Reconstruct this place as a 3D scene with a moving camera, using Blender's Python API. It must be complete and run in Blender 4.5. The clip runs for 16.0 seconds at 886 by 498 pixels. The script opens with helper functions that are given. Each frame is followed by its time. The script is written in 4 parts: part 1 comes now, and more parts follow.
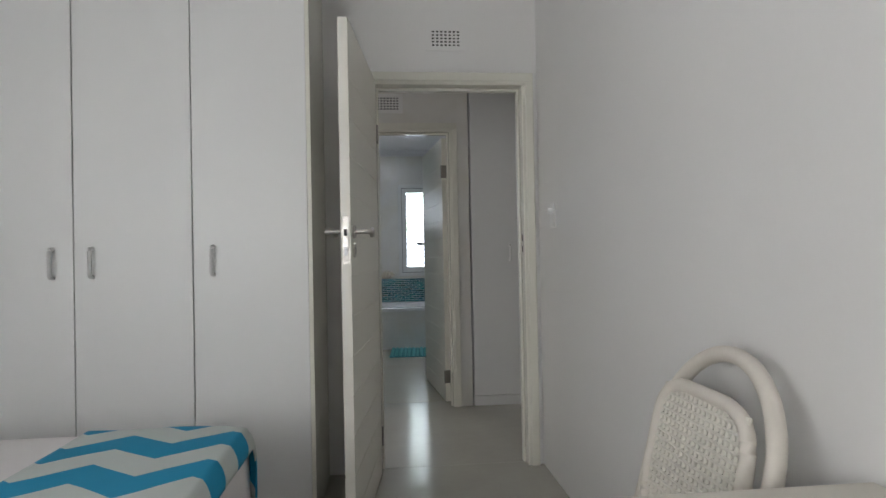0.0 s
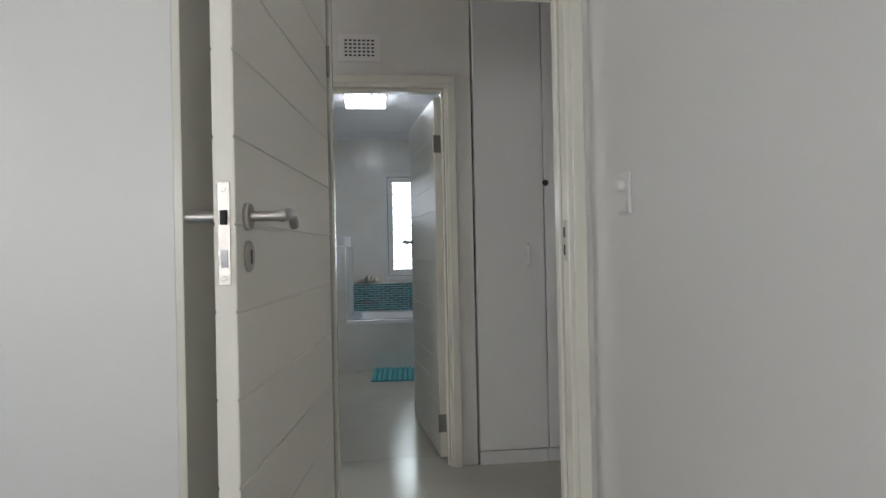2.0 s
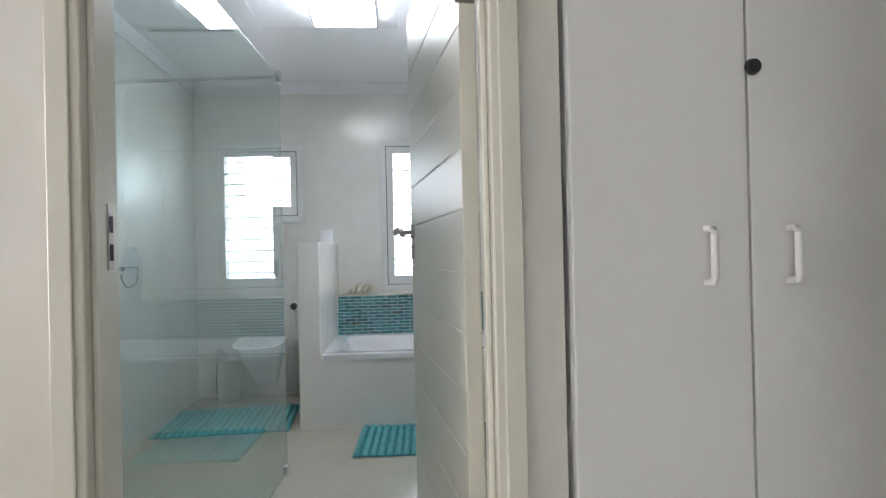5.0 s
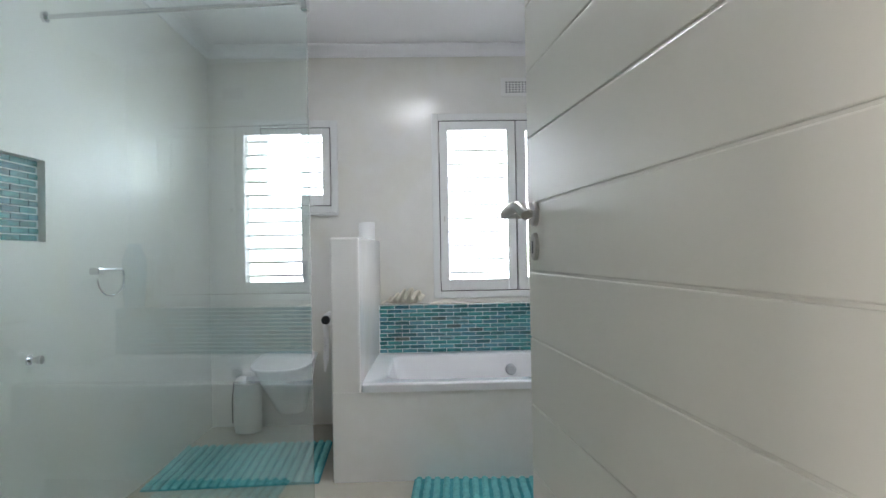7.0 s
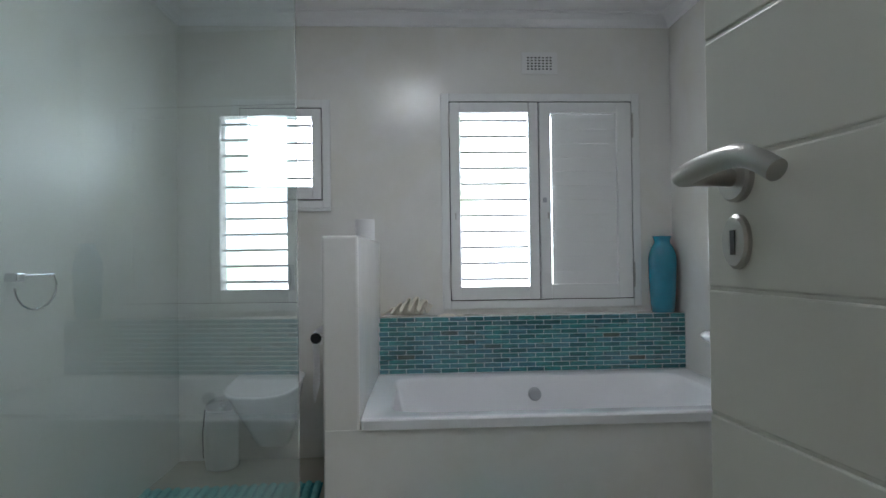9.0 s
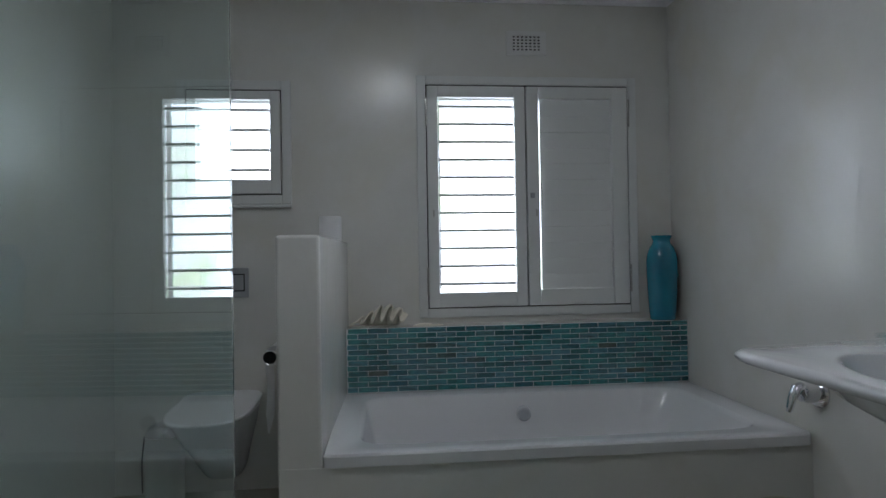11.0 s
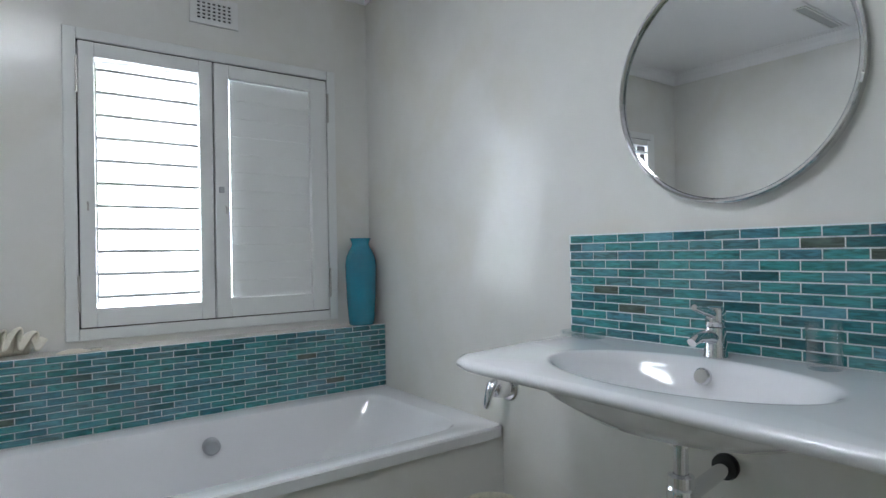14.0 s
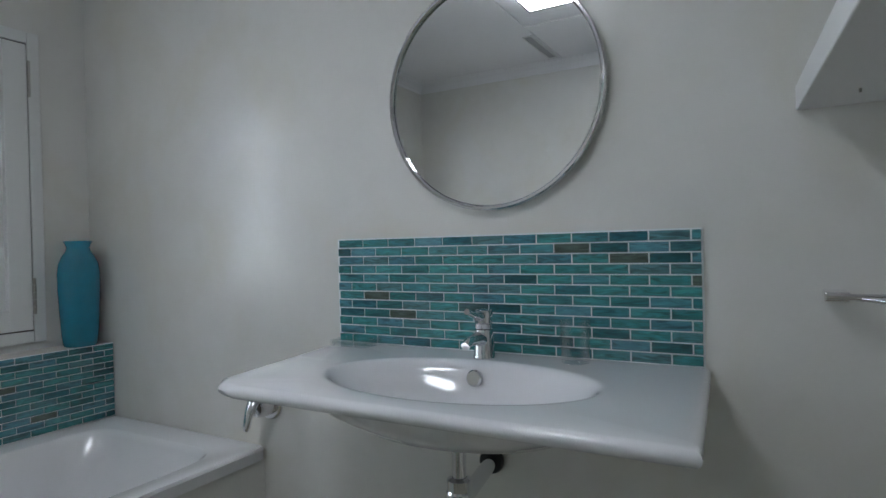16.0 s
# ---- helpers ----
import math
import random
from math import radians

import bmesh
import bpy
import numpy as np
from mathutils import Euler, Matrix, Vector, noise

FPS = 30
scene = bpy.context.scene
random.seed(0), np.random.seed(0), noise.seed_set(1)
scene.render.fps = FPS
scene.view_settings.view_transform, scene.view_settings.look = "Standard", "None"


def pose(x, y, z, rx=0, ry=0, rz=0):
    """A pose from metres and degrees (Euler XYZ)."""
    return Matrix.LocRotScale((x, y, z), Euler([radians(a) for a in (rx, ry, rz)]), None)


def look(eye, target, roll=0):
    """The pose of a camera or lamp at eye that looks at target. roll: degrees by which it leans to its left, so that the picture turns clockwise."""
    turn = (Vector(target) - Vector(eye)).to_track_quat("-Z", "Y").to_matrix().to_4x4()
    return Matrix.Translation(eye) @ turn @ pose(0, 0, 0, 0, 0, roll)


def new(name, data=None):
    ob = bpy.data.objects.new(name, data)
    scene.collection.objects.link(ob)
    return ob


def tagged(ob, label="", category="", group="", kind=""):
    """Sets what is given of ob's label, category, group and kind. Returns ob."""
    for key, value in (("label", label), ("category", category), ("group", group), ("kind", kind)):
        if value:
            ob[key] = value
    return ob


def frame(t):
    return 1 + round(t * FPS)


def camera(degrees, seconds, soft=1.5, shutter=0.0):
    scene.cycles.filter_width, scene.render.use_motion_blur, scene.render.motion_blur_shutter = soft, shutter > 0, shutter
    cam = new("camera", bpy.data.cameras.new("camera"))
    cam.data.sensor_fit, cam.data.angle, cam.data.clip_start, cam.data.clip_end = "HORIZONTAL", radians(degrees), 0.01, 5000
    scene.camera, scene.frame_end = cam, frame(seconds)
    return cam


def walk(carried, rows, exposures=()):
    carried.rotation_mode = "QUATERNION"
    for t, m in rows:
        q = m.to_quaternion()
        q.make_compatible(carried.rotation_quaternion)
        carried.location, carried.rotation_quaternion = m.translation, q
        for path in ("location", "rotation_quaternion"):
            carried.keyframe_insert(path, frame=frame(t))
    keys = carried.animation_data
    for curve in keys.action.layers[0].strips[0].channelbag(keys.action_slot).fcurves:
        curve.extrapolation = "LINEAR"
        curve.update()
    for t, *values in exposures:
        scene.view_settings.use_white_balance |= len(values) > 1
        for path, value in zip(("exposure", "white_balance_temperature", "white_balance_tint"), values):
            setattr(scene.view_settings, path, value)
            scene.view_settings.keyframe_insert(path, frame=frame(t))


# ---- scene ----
cam = camera(73.7, 16.0)
PATH = [
    (0, (0.209, 0.014, 1.157), (0.399, 2.005, 1.174), -1.1),
    (0.5, (0.242, 0.284, 1.149), (0.43, 2.275, 1.167), -1.1),
    (1, (0.24, 0.583, 1.146), (0.431, 2.574, 1.161), -1.1),
    (1.5, (0.242, 0.894, 1.173), (0.446, 2.884, 1.188), -1.2),
    (2, (0.324, 1.242, 1.178), (0.538, 3.231, 1.189), -1.2),
    (2.5, (0.385, 1.584, 1.173), (0.607, 3.571, 1.183), -1.1),
    (3, (0.43, 1.919, 1.201), (0.668, 3.905, 1.207), -1.3),
    (3.2, (0.447, 2.054, 1.181), (0.687, 4.04, 1.19), -1.2),
    (5.3, (0.491, 3.428, 1.178), (0.621, 5.424, 1.188), -1.2),
    (5.5, (0.48, 3.528, 1.17), (0.586, 5.525, 1.181), -1.1),
    (6, (0.416, 3.777, 1.185), (0.492, 5.775, 1.191), -0.9),
    (6.5, (0.368, 4.007, 1.169), (0.433, 6.006, 1.179), -1.0),
    (7, (0.334, 4.238, 1.176), (0.389, 6.237, 1.188), -1.0),
    (7.5, (0.287, 4.417, 1.181), (0.345, 6.416, 1.194), -0.9),
    (8, (0.236, 4.568, 1.199), (0.306, 6.566, 1.214), -0.9),
    (8.5, (0.214, 4.703, 1.184), (0.301, 6.701, 1.203), -0.8),
    (10.8, (0.228, 5.222, 1.164), (0.374, 7.216, 1.2), -1.0),
    (11, (0.215, 5.232, 1.183), (0.403, 7.224, 1.207), -0.9),
    (11.5, (0.204, 5.284, 1.184), (0.528, 7.257, 1.205), -0.9),
    (12, (0.203, 5.338, 1.18), (0.699, 7.275, 1.199), -1.0),
    (12.5, (0.202, 5.402, 1.188), (0.856, 7.292, 1.204), -1.0),
    (13, (0.198, 5.445, 1.193), (1.016, 7.27, 1.21), -1.0),
    (13.5, (0.196, 5.489, 1.194), (1.193, 7.223, 1.209), -0.9),
    (14, (0.209, 5.532, 1.196), (1.388, 7.148, 1.206), -1.0),
    (14.5, (0.212, 5.583, 1.199), (1.554, 7.066, 1.208), -1.0),
    (15, (0.234, 5.615, 1.204), (1.739, 6.932, 1.207), -1.1),
    (15.5, (0.243, 5.637, 1.217), (1.892, 6.769, 1.207), -1.4),
    (16, (0.238, 5.665, 1.219), (1.98, 6.648, 1.206), -1.4),
]

EXPOSURES = [(0.0, -0.15, 6500, 10), (1.5, 0.04, 6500, 10), (2.5, 0.08, 6500, 10), (3.2, 0.18, 6550, 10), (5.5, 1.16, 6580, 10), (6.5, 1.18, 6650, 12), (7.5, 1.08, 6750, 12),
             (8.5, 0.7, 6600, 11), (11.0, -0.45, 6500, 10), (12.5, 0.3, 6550, 10), (14.5, 0.8, 6500, 10), (15.5, 0.40, 6500, 10), (16.0, 0.28, 6500, 10)]
walk(cam, [(t, look(eye, target, roll)) for t, eye, target, roll in PATH], EXPOSURES)

# ---- world and light ----
world = bpy.data.worlds.new("sky_world")
scene.world = world
world.use_nodes = True
wn = world.node_tree
sky = wn.nodes.new("ShaderNodeTexSky")
sky.sky_type, sky.sun_disc = "NISHITA", False
sky.sun_elevation, sky.sun_rotation = radians(50), radians(150)
wn.links.new(sky.outputs[0], wn.nodes["Background"].inputs[0])
wn.nodes["Background"].inputs[1].default_value = 0.1

sun = new("sun", bpy.data.lights.new("sun", "SUN"))
sun.data.energy, sun.data.angle, sun.data.color = 2.5, radians(0.5), (1, 0.95, 0.88)
sun.matrix_world = look((0, 0, 10), (0.5, -0.9, 8.6))

# the hall strength drives an added, unseen fill glow
BATH_DAY, BED_DAY, HALL_FILL, LAMP = 5.4, 5.2, 4.3, 16.0


# ---- materials ----
def material(name, color, rough=0.5, metal=0.0, vary=0.06, scale=3.0, fine=60.0, bump=0.15, coat=0.0, spec=0.5, bumpdist=0.002, wear=0.15):
    m = bpy.data.materials.new(name)
    m.use_nodes = True
    n, l = m.node_tree.nodes, m.node_tree.links
    b = n["Principled BSDF"]
    b.inputs["Metallic"].default_value = metal
    b.inputs["Specular IOR Level"].default_value = spec
    b.inputs["Coat Weight"].default_value = coat
    b.inputs["Coat Roughness"].default_value = 0.12
    tc = n.new("ShaderNodeTexCoord")
    big = n.new("ShaderNodeTexNoise")
    big.inputs["Scale"].default_value, big.inputs["Detail"].default_value = scale, 3
    small = n.new("ShaderNodeTexNoise")
    small.inputs["Scale"].default_value, small.inputs["Detail"].default_value = fine, 4
    l.new(tc.outputs["Object"], big.inputs["Vector"])
    l.new(tc.outputs["Object"], small.inputs["Vector"])
    mix = n.new("ShaderNodeMix")
    mix.data_type = "RGBA"
    c = Vector(color[:3])
    mix.inputs[6].default_value = (*(c * (1 - vary)), 1)
    mix.inputs[7].default_value = (*[min(1, v) for v in c * (1 + vary)], 1)
    add = n.new("ShaderNodeMath")
    add.operation = "MULTIPLY_ADD"
    add.inputs[1].default_value = 0.3
    l.new(small.outputs[0], add.inputs[0])
    l.new(big.outputs[0], add.inputs[2])
    sub = n.new("ShaderNodeMath")
    sub.operation, sub.inputs[1].default_value = "SUBTRACT", 0.15
    l.new(add.outputs[0], sub.inputs[0])
    ramp = n.new("ShaderNodeMapRange")
    ramp.inputs[1].default_value, ramp.inputs[2].default_value = 0.1, 0.9
    l.new(sub.outputs[0], ramp.inputs[0])
    l.new(ramp.outputs[0], mix.inputs[0])
    l.new(mix.outputs[2], b.inputs["Base Color"])
    rr = n.new("ShaderNodeMapRange")
    rr.inputs[3].default_value, rr.inputs[4].default_value = max(0.0, rough * (1 - wear)), min(1, rough * (1 + wear))
    l.new(big.outputs[0], rr.inputs[0])
    l.new(rr.outputs[0], b.inputs["Roughness"])
    if bump:
        bp = n.new("ShaderNodeBump")
        bp.inputs["Strength"].default_value, bp.inputs["Distance"].default_value = bump, bumpdist
        l.new(small.outputs[0], bp.inputs["Height"])
        l.new(bp.outputs[0], b.inputs["Normal"])
    return m


def glowing(name, color, strength):
    m = bpy.data.materials.new(name)
    m.use_nodes = True
    b = m.node_tree.nodes["Principled BSDF"]
    b.inputs["Base Color"].default_value = (0.8, 0.8, 0.8, 1)
    b.inputs["Emission Color"].default_value = (*color, 1)
    b.inputs["Emission Strength"].default_value = strength
    return m


def outside(name, strength, sky_tone, leaf_tone):
    """Bright garden beyond obscured glass: pale sky with patches of leaves."""
    m = glowing(name, (1, 1, 1), strength)
    n, l = m.node_tree.nodes, m.node_tree.links
    tc, no, rp = n.new("ShaderNodeTexCoord"), n.new("ShaderNodeTexNoise"), n.new("ShaderNodeValToRGB")
    no.inputs["Scale"].default_value, no.inputs["Detail"].default_value = 2.2, 6
    rp.color_ramp.elements[0].position, rp.color_ramp.elements[0].color = 0.34, (*leaf_tone, 1)
    rp.color_ramp.elements[1].position, rp.color_ramp.elements[1].color = 0.46, (*sky_tone, 1)
    l.new(tc.outputs["Object"], no.inputs["Vector"])
    l.new(no.outputs[0], rp.inputs[0])
    l.new(rp.outputs[0], n["Principled BSDF"].inputs["Emission Color"])
    return m


def clear(name, color, rough=0.0, ior=1.45):
    m = bpy.data.materials.new(name)
    m.use_nodes = True
    b = m.node_tree.nodes["Principled BSDF"]
    b.inputs["Base Color"].default_value = (*color, 1)
    b.inputs["Transmission Weight"].default_value = 1
    b.inputs["Roughness"].default_value, b.inputs["IOR"].default_value = rough, ior
    return m


def tile_glass():
    """Streaky teal glass; every tile its own tone."""
    m = bpy.data.materials.new("teal_glass_tile")
    m.use_nodes = True
    n, l = m.node_tree.nodes, m.node_tree.links
    b = n["Principled BSDF"]
    info, rp = n.new("ShaderNodeObjectInfo"), n.new("ShaderNodeValToRGB")
    tones = [(0.0, (0.016, 0.10, 0.12)), (0.16, (0.03, 0.21, 0.22)), (0.32, (0.06, 0.30, 0.30)), (0.46, (0.018, 0.13, 0.17)),
             (0.6, (0.10, 0.29, 0.36)), (0.74, (0.035, 0.25, 0.25)), (0.88, (0.10, 0.24, 0.27)), (0.955, (0.03, 0.16, 0.20)), (0.985, (0.07, 0.11, 0.09))]
    e = rp.color_ramp.elements
    e[0].position, e[0].color = tones[0][0], (*tones[0][1], 1)
    e[1].position, e[1].color = tones[1][0], (*tones[1][1], 1)
    for p, c in tones[2:]:
        k = e.new(p)
        k.color = (*c, 1)
    rp.color_ramp.interpolation = "LINEAR"
    l.new(info.outputs["Random"], rp.inputs[0])
    tc, mp, no = n.new("ShaderNodeTexCoord"), n.new("ShaderNodeMapping"), n.new("ShaderNodeTexNoise")
    mp.inputs["Scale"].default_value = (18, 18, 110)
    no.inputs["Scale"].default_value, no.inputs["Detail"].default_value, no.inputs["Distortion"].default_value = 1.0, 4, 1.2
    off = n.new("ShaderNodeVectorMath")
    off.operation = "ADD"
    sc = n.new("ShaderNodeMath")
    sc.operation, sc.inputs[1].default_value = "MULTIPLY", 37.0
    l.new(info.outputs["Random"], sc.inputs[0])
    l.new(tc.outputs["Object"], mp.inputs[0])
    l.new(mp.outputs[0], off.inputs[0])
    l.new(sc.outputs[0], off.inputs[1])
    l.new(off.outputs[0], no.inputs["Vector"])
    mr = n.new("ShaderNodeMapRange")
    mr.inputs[1].default_value, mr.inputs[2].default_value, mr.inputs[3].default_value, mr.inputs[4].default_value = 0.3, 0.7, 0.42, 1.5
    l.new(no.outputs[0], mr.inputs[0])
    mul = n.new("ShaderNodeMix")
    mul.data_type, mul.blend_type = "RGBA", "MULTIPLY"
    mul.inputs[0].default_value = 1
    l.new(rp.outputs[0], mul.inputs[6])
    l.new(mr.outputs[0], mul.inputs[7])
    l.new(mul.outputs[2], b.inputs["Base Color"])
    b.inputs["Roughness"].default_value = 0.2
    b.inputs["Coat Weight"].default_value = 0.9
    b.inputs["Coat Roughness"].default_value = 0.07
    bp = n.new("ShaderNodeBump")
    bp.inputs["Strength"].default_value, bp.inputs["Distance"].default_value = 0.25, 0.002
    l.new(no.outputs[0], bp.inputs["Height"])
    l.new(bp.outputs[0], b.inputs["Normal"])
    return m


def chevron():
    """Woven throw: zigzag bands of turquoise and pale grey."""
    m = material("chevron_weave", (0.5, 0.5, 0.5), 0.9, fine=400, bump=0.4)
    n, l = m.node_tree.nodes, m.node_tree.links
    b = n["Principled BSDF"]
    tc, sp = n.new("ShaderNodeTexCoord"), n.new("ShaderNodeSeparateXYZ")
    l.new(tc.outputs["UV"], sp.inputs[0])

    def op(kind, a, c):
        k = n.new("ShaderNodeMath")
        k.operation = kind
        for i, v in enumerate((a, c)):
            if isinstance(v, float):
                k.inputs[i].default_value = v
            else:
                l.new(v, k.inputs[i])
        return k.outputs[0]
    zig = op("MULTIPLY", op("PINGPONG", sp.outputs[0], 0.155), 0.72)
    saw = op("FRACT", op("DIVIDE", op("ADD", sp.outputs[1], zig), 0.27), 0.0)
    band = op("GREATER_THAN", saw, 0.5)
    mix = n.new("ShaderNodeMix")
    mix.data_type = "RGBA"
    mix.inputs[6].default_value, mix.inputs[7].default_value = (0.008, 0.27, 0.47, 1), (0.56, 0.61, 0.58, 1)
    l.new(band, mix.inputs[0])
    l.new(mix.outputs[2], b.inputs["Base Color"])
    return m


M_WALL = material("white_wall_paint", (0.78, 0.775, 0.76), 0.55, vary=0.025, scale=1.6, fine=90, bump=0.08)
M_PLASTER = material("polished_plaster", (0.775, 0.767, 0.732), 0.222, vary=0.085, scale=1.6, fine=12, bump=0.12, spec=0.5, bumpdist=0.004, wear=0.18)
M_SHOWER = material("waxed_plaster", (0.775, 0.767, 0.735), 0.36, vary=0.085, scale=1.6, fine=12, bump=0.12, bumpdist=0.004)


def trowelled(m):
    """Adds broad warm stains and trowel sweeps to a plaster."""
    n, l = m.node_tree.nodes, m.node_tree.links
    b = n["Principled BSDF"]
    base = b.inputs["Base Color"].links[0].from_socket
    tc, no, mr, mix = n.new("ShaderNodeTexCoord"), n.new("ShaderNodeTexNoise"), n.new("ShaderNodeMapRange"), n.new("ShaderNodeMix")
    no.inputs["Scale"].default_value, no.inputs["Detail"].default_value, no.inputs["Distortion"].default_value = 2.6, 5, 0.8
    mr.inputs[1].default_value, mr.inputs[2].default_value, mr.inputs[4].default_value = 0.45, 0.75, 0.55
    mix.data_type, mix.blend_type = "RGBA", "MULTIPLY"
    mix.inputs[7].default_value = (0.93, 0.90, 0.80, 1)
    l.new(tc.outputs["Object"], no.inputs["Vector"])
    l.new(no.outputs[0], mr.inputs[0])
    l.new(mr.outputs[0], mix.inputs[0])
    l.new(base, mix.inputs[6])
    l.new(mix.outputs[2], b.inputs["Base Color"])
    mp, sweep, bp = n.new("ShaderNodeMapping"), n.new("ShaderNodeTexNoise"), n.new("ShaderNodeBump")
    mp.inputs["Scale"].default_value, mp.inputs["Rotation"].default_value = (5, 5, 1.6), (0.5, 0.4, 0)
    sweep.inputs["Scale"].default_value, sweep.inputs["Detail"].default_value, sweep.inputs["Distortion"].default_value = 1.4, 3, 0.6
    bp.inputs["Strength"].default_value, bp.inputs["Distance"].default_value = 0.16, 0.012
    l.new(tc.outputs["Object"], mp.inputs[0])
    l.new(mp.outputs[0], sweep.inputs["Vector"])
    l.new(sweep.outputs[0], bp.inputs["Height"])
    l.new(b.inputs["Normal"].links[0].from_socket, bp.inputs["Normal"])
    l.new(bp.outputs[0], b.inputs["Normal"])


trowelled(M_PLASTER), trowelled(M_SHOWER)
M_CEIL = material("ceiling_paint", (0.87, 0.87, 0.885), 0.34, vary=0.02, scale=1.2, bump=0.05)
M_BOARD = material("white_melamine", (0.76, 0.765, 0.755), 0.35, vary=0.012, scale=0.8, fine=220, bump=0.03)
M_GLOSS = material("cream_enamel", (0.76, 0.75, 0.67), 0.22, vary=0.02, scale=2.0, fine=40, bump=0.05)
M_TRIM = material("white_enamel", (0.77, 0.78, 0.765), 0.335, vary=0.02, scale=2.0, fine=40, bump=0.04)
M_DOOR = material("door_enamel", (0.78, 0.765, 0.69), 0.335, vary=0.02, scale=2.0, fine=60, bump=0.06)
M_FLOOR = material("screed_grey", (0.44, 0.43, 0.38), 0.16, vary=0.10, scale=2.2, fine=18, bump=0.05)
M_FLOORB = material("screed_pale", (0.45, 0.425, 0.355), 0.22, vary=0.08, scale=2.0, fine=18, bump=0.05)
M_PORC = material("white_porcelain", (0.86, 0.86, 0.88), 0.06, vary=0.01, scale=1, bump=0.0, coat=0.5)
M_ACRYL = material("white_acrylic", (0.84, 0.84, 0.85), 0.10, vary=0.01, scale=1, bump=0.0, coat=0.3)
M_CHROME = material("chrome", (0.78, 0.78, 0.80), 0.07, 1.0, vary=0.02, bump=0.0)
M_STEEL = material("brushed_steel", (0.50, 0.48, 0.45), 0.335, 1.0, vary=0.05, fine=200, bump=0.05)
M_HINGE = material("dull_steel", (0.30, 0.29, 0.27), 0.4, 0.9, vary=0.08, fine=200, bump=0.05)
M_MIRROR = material("mirror_silver", (0.90, 0.91, 0.91), 0.008, 1.0, vary=0.0, bump=0.0)
M_GROUT = material("white_grout", (0.85, 0.89, 0.90), 0.8, vary=0.04, fine=200, bump=0.2)
M_TILE = tile_glass()
M_DARK = material("dark_gap", (0.02, 0.02, 0.02), 0.8, vary=0.1, bump=0.0)
M_BLACK = material("black_rubber", (0.015, 0.015, 0.017), 0.4, vary=0.1, bump=0.0)
M_RUG = material("teal_cotton", (0.035, 0.25, 0.28), 0.95, vary=0.25, scale=25, fine=300, bump=0.3)
M_RUG2 = material("pale_teal_cotton", (0.15, 0.45, 0.46), 0.95, vary=0.25, scale=25, fine=300, bump=0.3)
M_VASE = material("turquoise_glaze", (0.008, 0.22, 0.32), 0.2, vary=0.22, scale=9, fine=40, bump=0.06, coat=0.4)
M_SHELL = material("bleached_shell", (0.78, 0.73, 0.62), 0.6, vary=0.15, scale=25, fine=120, bump=0.4)
M_PAPER = material("tissue_paper", (0.84, 0.84, 0.84), 0.95, vary=0.02, fine=300, bump=0.2)
M_LINEN = material("white_linen", (0.80, 0.78, 0.77), 0.95, vary=0.03, scale=6, fine=350, bump=0.25)
M_THROW = chevron()
M_CANE = material("whitewashed_cane", (0.68, 0.64, 0.57), 0.5, vary=0.08, scale=14, fine=120, bump=0.25)
M_WEAVE = material("cane_weave", (0.70, 0.68, 0.60), 0.65, vary=0.12, scale=30, fine=200, bump=0.3)
M_DESK = material("limed_wood", (0.66, 0.63, 0.56), 0.5, vary=0.10, scale=7, fine=70, bump=0.2)
M_PLASTIC = material("white_plastic", (0.80, 0.80, 0.78), 0.34, vary=0.01, bump=0.0)
M_GREYPL = material("grey_plate", (0.42, 0.43, 0.45), 0.35, 0.3, vary=0.03, bump=0.0)
M_HANDLE = material("pale_grey_plastic", (0.60, 0.60, 0.585), 0.35, vary=0.02, bump=0.0)
M_GLASS = clear("green_tint_glass", (0.82, 0.94, 0.915))


def thin_glass():
    """Thin clear ware: see-through with a gloss that grows at the rim."""
    m = bpy.data.materials.new("thin_clear_glass")
    m.use_nodes = True
    n, l = m.node_tree.nodes, m.node_tree.links
    tr, gl, mx, fr = n.new("ShaderNodeBsdfTransparent"), n.new("ShaderNodeBsdfGlossy"), n.new("ShaderNodeMixShader"), n.new("ShaderNodeLayerWeight")
    tr.inputs[0].default_value = (0.985, 0.995, 0.995, 1)
    gl.inputs["Roughness"].default_value = 0.03
    fr.inputs[0].default_value = 0.18
    l.new(fr.outputs[1], mx.inputs[0])
    l.new(tr.outputs[0], mx.inputs[1])
    l.new(gl.outputs[0], mx.inputs[2])
    l.new(mx.outputs[0], n["Material Output"].inputs[0])
    return m


M_THIN = thin_glass()
M_FROST = clear("obscured_glass", (0.95, 0.98, 0.97), 0.12)
M_LAMP = glowing("lamp_diffuser", (0.89, 0.95, 1.05), LAMP)
# the hall one is made-up fill light, not a known view outdoors
M_OUT_BATH, M_OUT_BED, M_FILL_HALL = outside("garden_bath", BATH_DAY, (0.87, 0.94, 1.14), (0.52, 0.66, 0.46)), outside("garden_bed", BED_DAY, (0.975, 0.965, 0.98), (0.8, 0.76, 0.74)), outside("hall_fill_glow", HALL_FILL, (1.0, 0.95, 0.95), (0.8, 0.76, 0.74))
M_PEBBLE = material("woven_bin", (0.66, 0.63, 0.52), 0.8, vary=0.15, scale=60, fine=200, bump=0.5)


